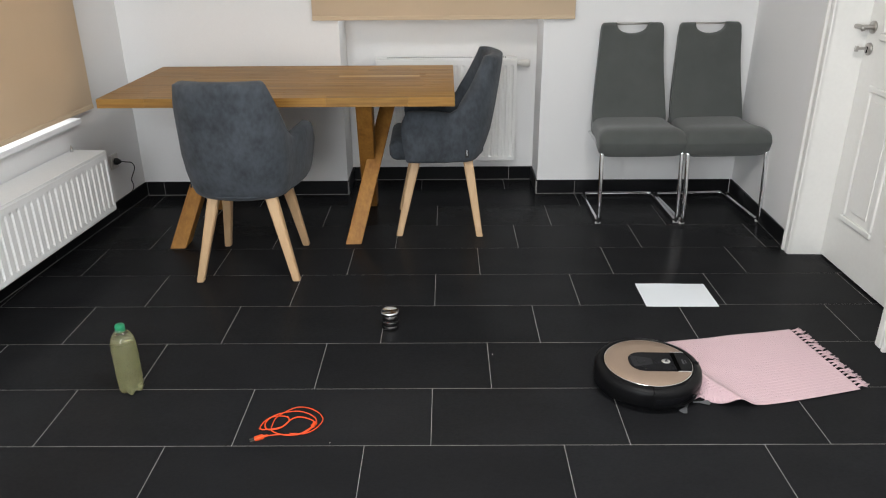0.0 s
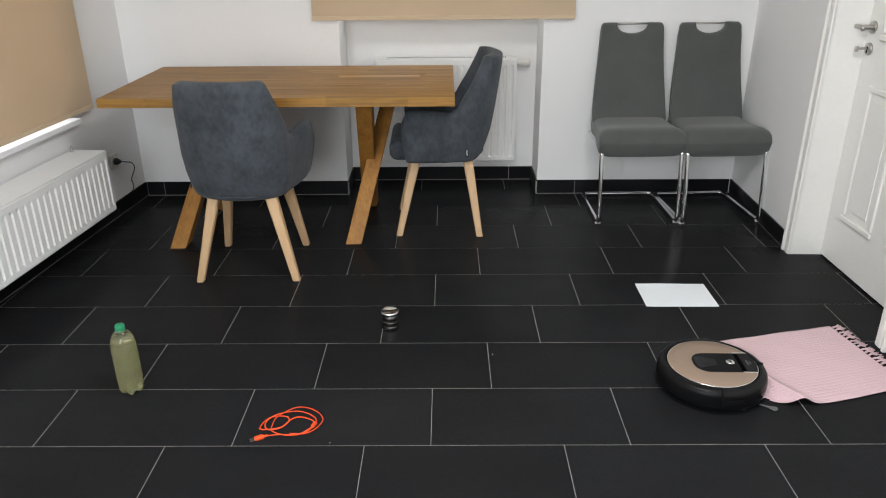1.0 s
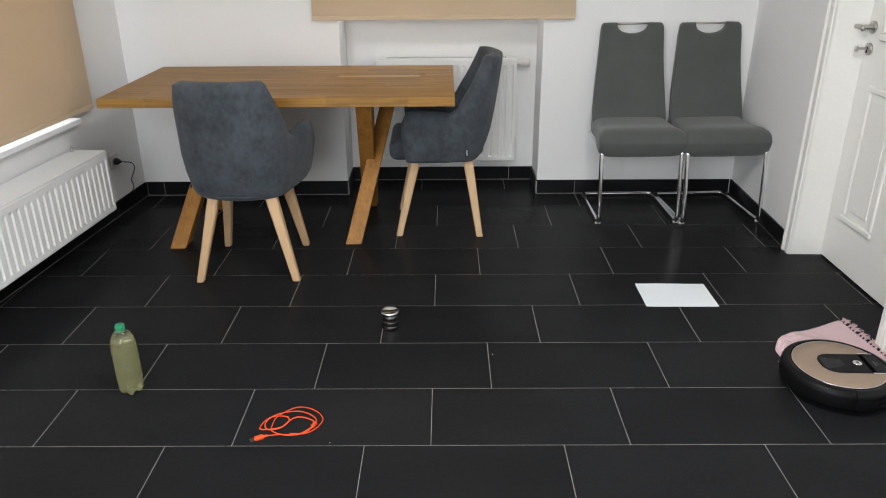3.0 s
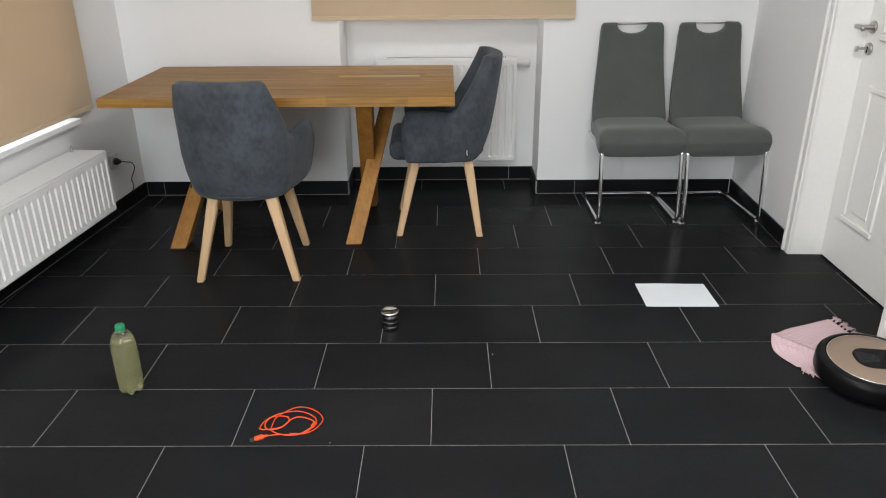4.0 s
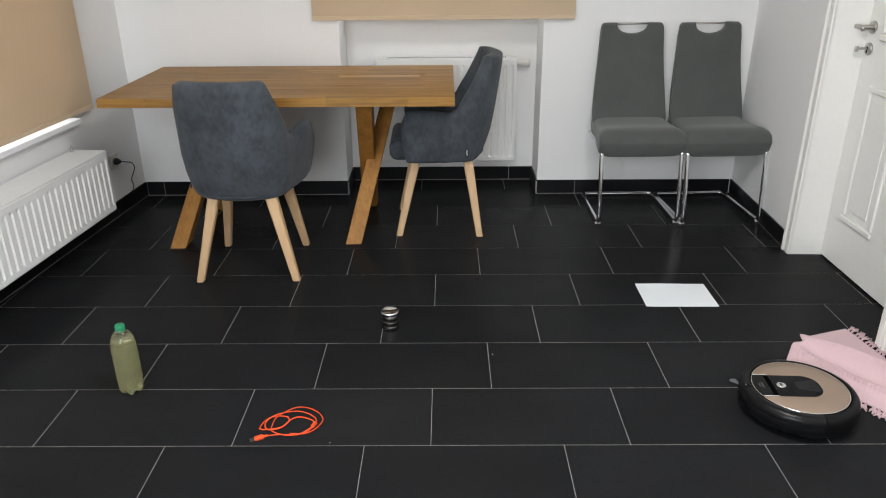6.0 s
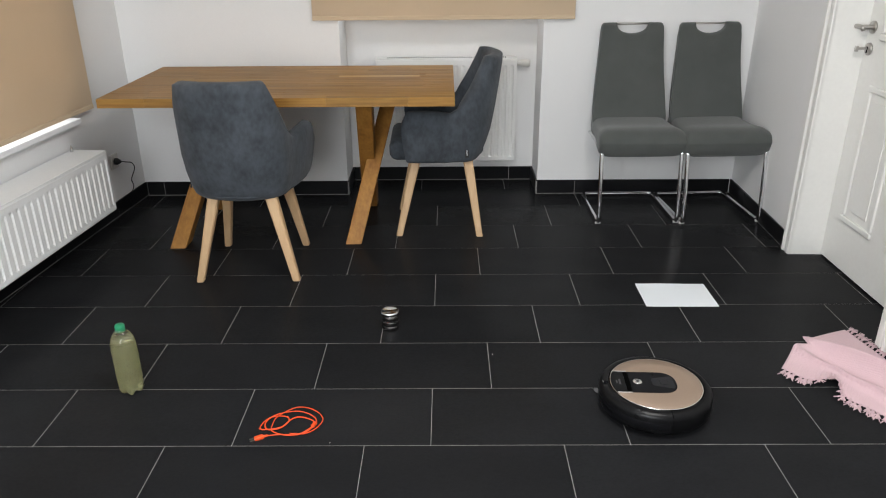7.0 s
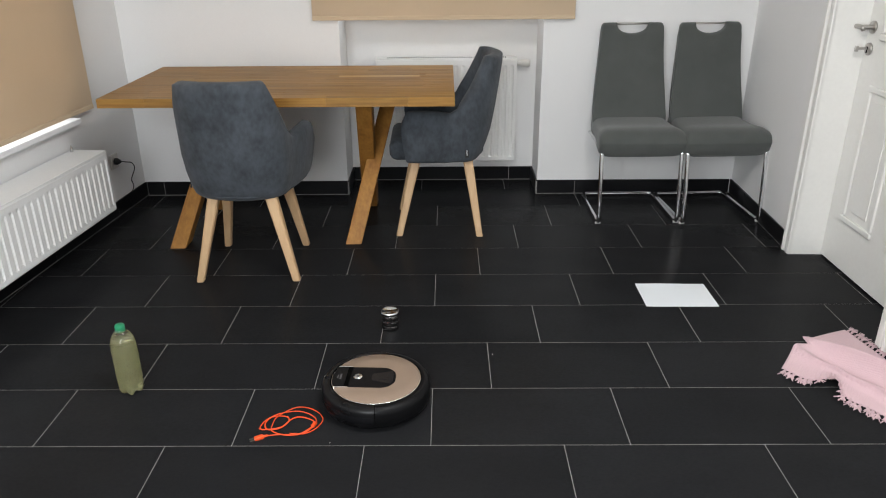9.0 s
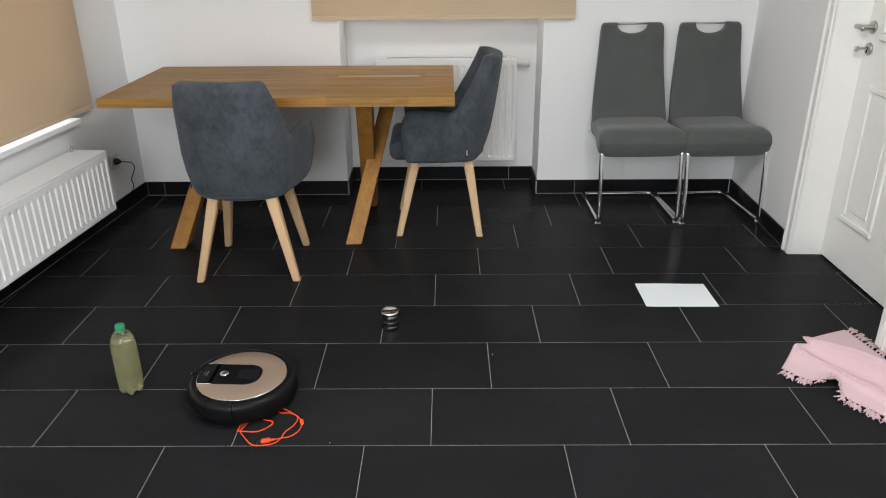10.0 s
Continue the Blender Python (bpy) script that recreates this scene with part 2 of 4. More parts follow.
# wall behind, with an opening for the added, unseen window
YS = -2.9
wall("wall_south_low", I, -2.3, 2.0, YS - 0.2, YS, 0, 0.8)
wall("wall_south_top", I, -2.3, 2.0, YS - 0.2, YS, 2.4, H)
wall("wall_south_left", I, -2.3, -1.9, YS - 0.2, YS, 0.8, 2.4)
wall("wall_south_right", I, 0.4, 2.0, YS - 0.2, YS, 0.8, 2.4)
tagged(part("ceiling", box(-2.4, 2.1, YS - 0.2, YB + 0.45, H, H + 0.1), M_CEIL), "plain white painted ceiling", "ceiling", kind="structure")

# unseen fixture added around the overhead fill lamp
lamp = thing("ceiling_light", pose(0.5, -0.45, H), "flat square white ceiling light, unseen and added for overhead fill, with a glowing diffuser", "ceiling light")
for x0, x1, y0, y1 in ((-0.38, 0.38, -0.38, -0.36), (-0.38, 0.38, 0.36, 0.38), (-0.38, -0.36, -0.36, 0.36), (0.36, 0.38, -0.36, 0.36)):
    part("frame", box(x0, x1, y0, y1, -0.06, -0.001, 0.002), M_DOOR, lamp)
part("diffuser", box(-0.36, 0.36, -0.36, 0.36, -0.052, -0.045), M_FILL_PANEL, lamp)


def window(name, m, w, h, label):
    """A framed window with two panes; x along the wall, z up, origin at the lower corner."""
    win = thing(name, m, label, "window", kind="structure")
    for x0, x1, z0, z1 in ((0, w, 0, 0.06), (0, w, h - 0.06, h), (0, 0.06, 0.06, h - 0.06), (w - 0.06, w, 0.06, h - 0.06), (w / 2 - 0.04, w / 2 + 0.04, 0.06, h - 0.06)):
        part("window_frame", box(x0, x1, -0.03, 0.03, z0, z1, 0.004), M_DOOR, win)
    for x0 in (0.06, w / 2 + 0.04):
        p = part("pane", box(x0, x0 + w / 2 - 0.1, -0.006, 0.006, 0.06, h - 0.06), M_PANE, win)
        p.visible_shadow = False
    return win


window("window_1", LEFT @ pose(0.62, -0.2, 0.57), 1.48, 1.53, "white framed window behind a lowered beige blind")
window("window_2", pose(NX0, YN - 0.02, 1.0), NX1 - NX0, 1.2, "white framed window above the radiator niche")
# assumed window behind the stand, added to go with the frontal fill lamp
window("window_3", pose(-1.9, YS - 0.1, 0.8), 2.3, 1.6, "large white framed window, added out of view for the frontal fill light")

# ---- floor ----
floor = tagged(part("floor", box(-2.3, 2.05, YS, YN, -0.05, -0.0012), M_GROUT), "pale grey grout bed of the tiled floor", "floor", kind="structure")


def skirting(name, m, x0, x1, flip, start=0.0):
    """A row of black skirting tiles along a wall, with pale joints; x along the wall, y out of it."""
    s = 1 if not flip else -1
    ys = sorted((0.0, 0.009 * s))
    base = part(name, box(x0, x1, ys[0], ys[1] - (0.002 if s > 0 else 0) , 0.0, 0.079) if s > 0 else box(x0, x1, ys[0] + 0.002, ys[1], 0.0, 0.079), M_GROUT, None, m=m)
    tagged(base, "low skirting of black tiles with pale joints", "skirting", kind="structure")
    edges, x = [x0], x0 + start
    while x < x1 - 0.01:
        if x > x0 + 0.01:
            edges.append(x)
        x += 0.6
    edges.append(x1)
    for a, b in zip(edges, edges[1:]):
        part("skirting_tile", box(a + 0.0015, b - 0.0015, ys[0], ys[1], 0.004, 0.083, 0.001, 1), M_SKIRT, base)
    return base


skirting("baseboard_west", LEFT, 0.0, 5.2, False, 0.35)
skirting("baseboard_north_left", pose(-1.70, YB, 0), 0.0, 1.175, True, 0.1)
skirting("baseboard_niche_left", pose(NX0, YB - 0.009, 0, 0, 0, 90), 0.0, YN - YB + 0.009, True)
skirting("baseboard_niche_back", pose(NX0, YN, 0), 0.0, NX1 - NX0, True, 0.36)
skirting("baseboard_niche_right", pose(NX1, YB - 0.009, 0, 0, 0, 90), 0.0, YN - YB + 0.009, False)
skirting("baseboard_north_right", pose(NX1, YB, 0), 0.0, 1.12, True, 0.22)
skirting("baseboard_east", RIGHT, 0.0, D0 - 0.075, True, 0.25)
skirting("baseboard_east_near", RIGHT, D1 + 0.075, 5.2, True, 0.25)

# ---- door in the right wall ----
door = thing("door_1", RIGHT, "closed white panelled interior door in a white frame", "door", kind="structure")
for x0, x1 in ((D0 - 0.065, D0), (D1, D1 + 0.065)):
    out = x0 < D0
    a, b = (x0, x0 + 0.016) if out else (x1 - 0.016, x1)
    part("architrave_bead", box(a, b, -0.024, -0.0005, 0.0, 2.10, 0.005, 3), M_DOOR, door)
    a, b = (x0 + 0.016, x0 + 0.030) if out else (x1 - 0.030, x1 - 0.016)
    part("architrave_groove", box(a, b, -0.008, -0.0005, 0.0, 2.10), M_DOOR, door)
    a, b = (x0 + 0.030, x1) if out else (x0, x1 - 0.030)
    part("architrave", box(a, b, -0.020, -0.0005, 0.0, 2.10, 0.005, 3), M_DOOR, door)
part("architrave", box(D0, D1, -0.018, -0.0005, 2.04, 2.10, 0.004), M_DOOR, door)
for x0, x1 in ((D0 - 0.018, D0), (D1, D1 + 0.018)):
    part("door_lining", box(x0, x1, -0.013, 0.155, 0.0, 2.04, 0.002), M_DOOR, door)
part("door_lining", box(D0, D1, -0.013, 0.155, 2.02, 2.04), M_DOOR, door)


def door_leaf():
    """The leaf: a slab with raised bead mouldings and sunk panels."""
    w = D1 - D0 - 0.010
    leaf = part("leaf", box(0, w, 0.0, 0.04, 0.008, 2.015, 0.003), M_DOOR, door, m=pose(D0 + 0.004, 0.135, 0, 0, 0, 1.9))
    for x0, x1, z0, z1 in ((0.11, 0.357, 0.222, 0.82), (w - 0.357, w - 0.11, 0.222, 0.82), (0.11, 0.357, 0.998, 1.86), (w - 0.357, w - 0.11, 0.998, 1.86)):
        for a, b, c, d in ((x0, x1, z0, z0 + 0.028), (x0, x1, z1 - 0.028, z1), (x0, x0 + 0.028, z0 + 0.028, z1 - 0.028), (x1 - 0.028, x1, z0 + 0.028, z1 - 0.028)):
            part("moulding", box(a, b, -0.011, 0.0005, c, d, 0.0075, 3), M_DOOR, leaf)
        part("panel", box(x0 + 0.06, x1 - 0.06, -0.004, 0.0005, z0 + 0.06, z1 - 0.06, 0.003, 2), M_DOOR, leaf)
    return leaf


leaf = door_leaf()


def door_handle():
    hx = 0.040
    rose = lathe([(0.001, 0), (0.026, 0), (0.026, 0.006), (0.023, 0.009), (0.011, 0.010), (0.010, 0.045), (0.001, 0.046)], 28)
    h = part("handle", rose, M_STEEL, leaf, "brushed steel lever handle", True, pose(hx, 0.0, 1.043, 90))
    lever = tube(rounded([(0, -0.012, 0.04), (0, 0.0, 0.046), (-0.055, 0.0, 0.050), (-0.118, 0.0, 0.044)], 0.01), 0.0095, 12)
    part("lever", lever, M_STEEL, leaf, "", True, pose(hx, 0.0, 1.043, 90))
    key = lathe([(0.001, 0), (0.026, 0), (0.026, 0.006), (0.022, 0.009), (0.001, 0.010)], 28)
    part("keyhole_rose", key, M_STEEL, leaf, "brushed steel keyhole rose", True, pose(hx, 0.0, 0.955, 90))
    part("keyhole", box(hx - 0.004, hx + 0.004, -0.0115, -0.0095, 0.94, 0.965), M_DARKGAP, leaf)
    part("key", box(hx - 0.003, hx + 0.003, -0.045, -0.0117, 0.952, 0.962, 0.001), M_STEEL, leaf)
    part("key_bow", box(hx - 0.004, hx + 0.004, -0.062, -0.045, 0.945, 0.969, 0.003), M_STEEL, leaf)


door_handle()


# ---- radiators ----
def radiator(name, m, w, h, d, flutes, label, valve):
    """A panel radiator; x along the wall, y out of the wall to its face, z from its foot."""
    r = thing(name, m, label, "radiator")
    rings = []
    pitch = w / flutes
    for i in range(flutes):
        x = i * pitch
        for f, dy in ((0.0, 0), (0.30, 0), (0.38, -0.0035), (0.46, -0.0055), (0.70, -0.0055), (0.78, -0.0035), (0.86, 0.0)):
            rings.append((x + f * pitch, dy))
    rings.append((w, 0))
    sec = []
    for x, dy in rings:
        sec.append([(x, d - 0.016, 0), (x, d - 0.004, 0), (x, d, 0.006), (x, d, 0.025), (x, d + dy, 0.037), (x, d + dy, h - 0.045), (x, d, h - 0.033), (x, d, h - 0.006), (x, d - 0.004, h), (x, d - 0.016, h)])
    part("front_panel", loft(sec), M_ENAMEL, r, "", False)
    part("back_panel", box(0, w, 0.03, 0.042, 0.004, h - 0.004, 0.003), M_ENAMEL, r)
    part("side_cover", box(-0.004, 0.0, 0.03, d - 0.004, 0.01, h + 0.001, 0.0015), M_ENAMEL, r)
    part("side_cover", box(w, w + 0.004, 0.03, d - 0.004, 0.01, h + 0.001, 0.0015), M_ENAMEL, r)
    part("top_grille", box(-0.003, w + 0.003, 0.028, d + 0.0, h + 0.0005, h + 0.006, 0.002), M_ENAMEL, r)
    if valve:
        for k in range(70):
            x = 0.06 + (w - 0.12) * k / 69
            part("grille_slot", box(x - 0.0020, x + 0.0020, 0.045, d - 0.014, h + 0.0055, h + 0.0066), M_GRILLE, r)
    for x in (w * 0.2, w * 0.8):
        part("bracket", box(x, x + 0.03, 0.0, 0.03, 0.06, h - 0.06), M_ENAMEL, r)
    if valve:
        head = lathe([(0.001, 0), (0.012, 0), (0.012, 0.02), (0.019, 0.024), (0.021, 0.035), (0.021, 0.07), (0.018, 0.078), (0.001, 0.08)], 20)
        part("thermostat_head", head, M_PLASTIC, r, "white thermostat valve head", True, pose(-0.004, d * 0.55, h - 0.03, 0, -90, 0))
        part("end_plug", lathe([(0.001, 0), (0.011, 0), (0.011, 0.012), (0.001, 0.013)], 12), M_ENAMEL, r, "", True, pose(w + 0.002, d * 0.55, h - 0.02, 0, 90, 0))
    else:
        part("vent_screw", lathe([(0.001, 0), (0.007, 0), (0.007, 0.018), (0.003, 0.02), (0.003, 0.03), (0.001, 0.031)], 12), M_STEEL, r, "", True, pose(0.03, 0.05, h + 0.005))
    return r


radiator("radiator", LEFT @ pose(0.695, 0.0, 0.170), 1.6, 0.294, 0.20, 38, "white fluted panel radiator mounted low on the wall", False)
radiator("radiator", pose(0.452, YN, 0.147, 0, 0, 180), 0.795, 0.60, 0.105, 20, "white panel radiator mounted in the wall niche", True)


# ---- roller blinds ----
def blind(m, w, h, label):
    """x along, z up from the hem, y into the room."""
    b = thing("roller_blind", m, label, "blind")
    rings = []
    for k in range(25):
        x = w * k / 24
        dy = 0.0035 * math.sin(k * 0.9) + 0.002 * math.sin(k * 2.3)
        rings.append([(x, dy - 0.0006, h), (x, dy * 0.5 - 0.0006, h / 2), (x, -0.0006, 0.02), (x, 0.0006, 0.02), (x, dy * 0.5 + 0.0006, h / 2), (x, dy + 0.0006, h)])
    part("fabric", loft(rings), M_BLIND, b)
    part("hem_bar", box(-0.001, w + 0.001, -0.004, 0.004, 0.0, 0.021, 0.003), M_HEM, b)
    part("roller", tube([(0, 0, h + 0.02), (w, 0, h + 0.02)], 0.022, 16), M_HEM, b, "", True)
    for x in (-0.012, w):
        part("bracket", box(x, x + 0.012, -0.035, 0.02, h - 0.01, h + 0.05, 0.002), M_PLASTIC, b)
    return b


blind(LEFT @ pose(0.474, 0.05, 0.622), 1.76, 1.5, "beige fabric roller blind lowered over the window")
blind(pose(0.735, YB - 0.04, 0.986, 0, 0, 180), 1.391, 1.25, "beige fabric roller blind lowered over the niche window")
sill = part("window_sill", box(0.60, 2.2, -0.19, 0.052, 0.574, 0.602, 0.005), M_SILL, None, m=LEFT)
tagged(sill, "white window sill under the lowered blind", "window sill", kind="structure")


# ---- wall socket and cable ----
def socket():
    s = thing("wall_socket", LEFT @ pose(0.30, 0.0, 0.295), "white wall socket with a black plug in it", "socket")
    part("plate", box(-0.04, 0.04, 0.0, 0.009, -0.04, 0.04, 0.003), M_PLASTIC, s)
    part("insert", lathe([(0.001, 0), (0.026, 0), (0.026, 0.004), (0.021, 0.004), (0.020, 0.002), (0.001, 0.002)], 24), M_PLASTIC, s, "", True, pose(0, 0.009, 0, -90))
    p = thing("power_cable", LEFT @ pose(0.30, 0.012, 0.295), "thin black cable hanging from a socket to the floor", "cable")
    part("plug", lathe([(0.001, 0), (0.018, 0), (0.018, 0.012), (0.011, 0.026), (0.005, 0.034), (0.001, 0.035)], 18), M_WIRE, p, "", True, pose(0, 0, 0, -90))
    pts = spline([(0, 0.034, 0), (0, 0.06, -0.002), (-0.03, 0.075, -0.015), (-0.075, 0.06, -0.06), (-0.07, 0.035, -0.12), (-0.09, 0.03, -0.165), (-0.095, 0.012, -0.20)], 40)
    part("cord", tube(pts, 0.0026, 8), M_WIRE, p, "", True)


socket()


# ---- dining table ----
TX0, TX1, TY0, TY1, TZ = -1.487, 0.089, 1.424, 2.272, 0.75


def dining_table():
    t = thing("dining_table", pose((TX0 + TX1) / 2, (TY0 + TY1) / 2, 0), "oiled oak dining table with crossed trestle legs", "table")
    w, d = TX1 - TX0, TY1 - TY0
    top = part("tabletop", box(-w / 2 + 0.01, w / 2 - 0.01, -d / 2 + 0.01, d / 2 - 0.01, TZ - 0.037, TZ - 0.004), M_OAK, t)
    rows = 20
    rw = d / rows
    rng = random.Random(4)
    PALE_ROW = 12
    for r in range(rows):
        x = -w / 2
        first = True
        while x < w / 2 - 0.001:
            ln = rng.uniform(0.12, 0.5) if first else rng.uniform(0.3, 0.7)
            first = False
            x1 = x + ln
            if r == PALE_ROW and x < 0.60:          # one long pale stave
                x1 = 0.616 if x >= 0.2 else min(x1, 0.21) if x1 < 0.12 else 0.21
            if w / 2 - x1 < 0.09:
                x1 = w / 2
            y0 = -d / 2 + r * rw
            part("stave", box(-(x1 - x) / 2 + 0.0002, (x1 - x) / 2 - 0.0002, -rw / 2 + 0.0002, rw / 2 - 0.0002, -0.02, 0.02, 0.0006, 1), M_OAK_PALE if r == PALE_ROW and x >= 0.2 and x1 < 0.63 else M_OAK, top, m=pose((x + x1) / 2, y0 + rw / 2, TZ - 0.02))
            x = x1
    cy = (TY0 + TY1) / 2
    cx = (TX0 + TX1) / 2

    def beam(a, b, wx, wy):
        a, b = Vector(a), Vector(b)
        rings = []
        for p in (a, b):
            rings.append([(p.x - wx / 2, p.y - wy / 2, p.z), (p.x + wx / 2, p.y - wy / 2, p.z), (p.x + wx / 2, p.y + wy / 2, p.z), (p.x - wx / 2, p.y + wy / 2, p.z)])
        bm = loft(rings)
        bmesh.ops.bevel(bm, geom=list(bm.edges), offset=0.003, segments=1, affect="EDGES")
        return bm

    for sx, sy, lean in ((0.0, 0.0, 0.0), (-0.853, -0.045, 0.055)):
        part("leg", beam((-0.41 + sx - cx, 1.60 + sy - cy, 0), (-0.222 + sx - cx, 2.15 + sy - cy, TZ - 0.04), 0.078, 0.10), M_OAK_LEG, t)
        part("leg", beam((-0.378 + sx - cx, 2.15 + sy - cy, 0), (-0.328 + sx + lean - cx, 1.60 + sy - cy, TZ - 0.04), 0.076, 0.10), M_OAK_LEG, t)
        part("rail", box(-0.40 + sx + lean - cx, -0.20 + sx + lean - cx, -0.36, 0.36, TZ - 0.054, TZ - 0.041, 0.002), M_DARKGAP, t, "dark steel mounting plate")
    return t


dining_table()


# ---- upholstered armchairs ----
def armchair(m, label, turn):
    """Faces +y; a tub shell on four tapered legs. turn: how far the shell is swivelled on its legs."""
    sw = pose(0, 0, 0, 0, 0, turn)
    c = thing("armchair", m, label, "chair", "armchairs at the table")
    n = 44
    rings = []
    for i in range(n + 1):
        s = -1 + 2 * i / n                         # from one arm's front to the other's
        a = abs(s)
        # plan of the horseshoe
        if a > 0.52:
            f = (a - 0.52) / 0.48
            px, py = 0.228 + 0.042 * math.sin(min(1, f * 1.25) * math.pi / 2), -0.10 + 0.275 * f
        else:
            ang = a / 0.52 * math.pi / 2
            px, py = 0.228 * math.sin(ang) ** 0.85, -0.10 - 0.132 * math.cos(ang) ** 0.8
        sg = 1 if s >= 0 else -1
        # height of the rim
        if a < 0.32:
            top = 0.885 - 0.004 * (a / 0.32) ** 4
        elif a < 0.57:
            k = (a - 0.32) / 0.25
            k = 0.85 * k + 0.15 * k * k * (3 - 2 * k)
            top = 0.881 + (0.622 - 0.881) * k ** 0.9
        else:
            top = 0.622 + 0.020 * math.sin(min(1, (a - 0.57) / 0.26) * math.pi / 2)
        if a > 0.94:
            top -= 0.06 * ((a - 0.94) / 0.06) ** 2
        back = max(0.0, 1 - (a / 0.55) ** 2)
        ring = []
        zb = 0.372 + 0.02 * a
        hs = (0.0, 0.03, 0.08, 0.16, 0.3, 0.5, 0.7, 0.85, 0.95)

        def plan(z, inset):
            q = (z - 0.38) / 0.5
            grow = 0.86 + 0.14 * min(1, max(0, (z - zb) / 0.16)) ** 0.5
            if q > 0.4:
                grow *= 1 - 0.02 * back ** 0.35 * min(1, (q - 0.4) / 0.6)
            rake = -0.094 * back ** 0.5 * max(0, q) ** 0.8
            x, y = px * grow, -0.02 + (py + 0.02) * grow + rake
            if inset:
                l = math.hypot(x, (y + 0.02) * (1.0 if a < 0.52 else 0.0)) or 1
                x -= inset * x / l
                y -= inset * ((y + 0.02) / l if a < 0.52 else 0.0)
            return (sg * x, y)
        th = 0.052 if a > 0.5 else 0.062
        for h in hs:
            z = zb + (top - 0.02 - zb) * h
            ring.append((*plan(z, 0), z))
        ring.append((*plan(top, 0.006), top - 0.010))
        ring.append((*plan(top, th * 0.5), top))
        ring.append((*plan(top, th - 0.008), top + 0.001))
        for h in reversed(hs):
            z = zb + (top - 0.02 - zb) * h
            ring.append((*plan(z, th), z))
        rings.append(ring)
    tag_at = (rings[12][3], rings[13][3])
    shell = part("shell", loft(rings), M_SUEDE, c, "", True, sw)
    bot = [(0.0, 0.372), (0.13, 0.372), (0.19, 0.378), (0.222, 0.395)]
    under = []
    for r, z in bot:
        under.append([(1.02 * max(r, 0.002) * math.cos(k * math.pi / 16), -0.015 + 0.98 * max(r, 0.002) * math.sin(k * math.pi / 16), z) for k in range(32)])
    part("seat_base", loft(under), M_SUEDE, c, "", True, sw)
    part("seat", box(-0.205, 0.205, -0.17, 0.238, 0.39, 0.492, 0.038, 5), M_SUEDE, c, "", True, sw)
    at, nxt = Vector(tag_at[0]), Vector(tag_at[1])
    tag = part("tag", box(-0.003, 0.003, -0.009, 0.009, -0.024, 0.024), M_WIRE, c, "small black sewn tag", m=sw @ pose(at.x, at.y, at.z, 0, -8, math.degrees(math.atan2(nxt.y - at.y, nxt.x - at.x)) - 90))
    part("tag_print", box(-0.0036, 0.0036, -0.002, 0.002, -0.014, 0.012), M_TAG, tag)
    for fx, fy, tx, ty in ((0.212, -0.205, 0.120, -0.145), (-0.212, -0.205, -0.120, -0.145), (0.192, 0.20, 0.130, 0.11), (-0.192, 0.20, -0.130, 0.11)):
        rr = []
        for z, w in ((0.0, 0.014), (0.004, 0.016), (0.19, 0.020), (0.385, 0.025)):
            f = z / 0.385
            x, y = fx + (tx - fx) * f, fy + (ty - fy) * f
            e = w * 0.72
            rr.append([(x + w, y + e, z), (x + e, y + w, z), (x - e, y + w, z), (x - w, y + e, z), (x - w, y - e, z), (x - e, y - w, z), (x + e, y - w, z), (x + w, y - e, z)])
        part("leg", loft(rr), M_BEECH, c, "", False)
    return c


chair_a = armchair(pose(-0.830, 1.350, 0, 0, 0, 1), "blue-grey suede armchair on pale beech legs, back turned", -3)
chair_b = armchair(pose(0.008, 1.866, 0, 0, 0, 91), "blue-grey suede armchair on pale beech legs at the table's end", 0)


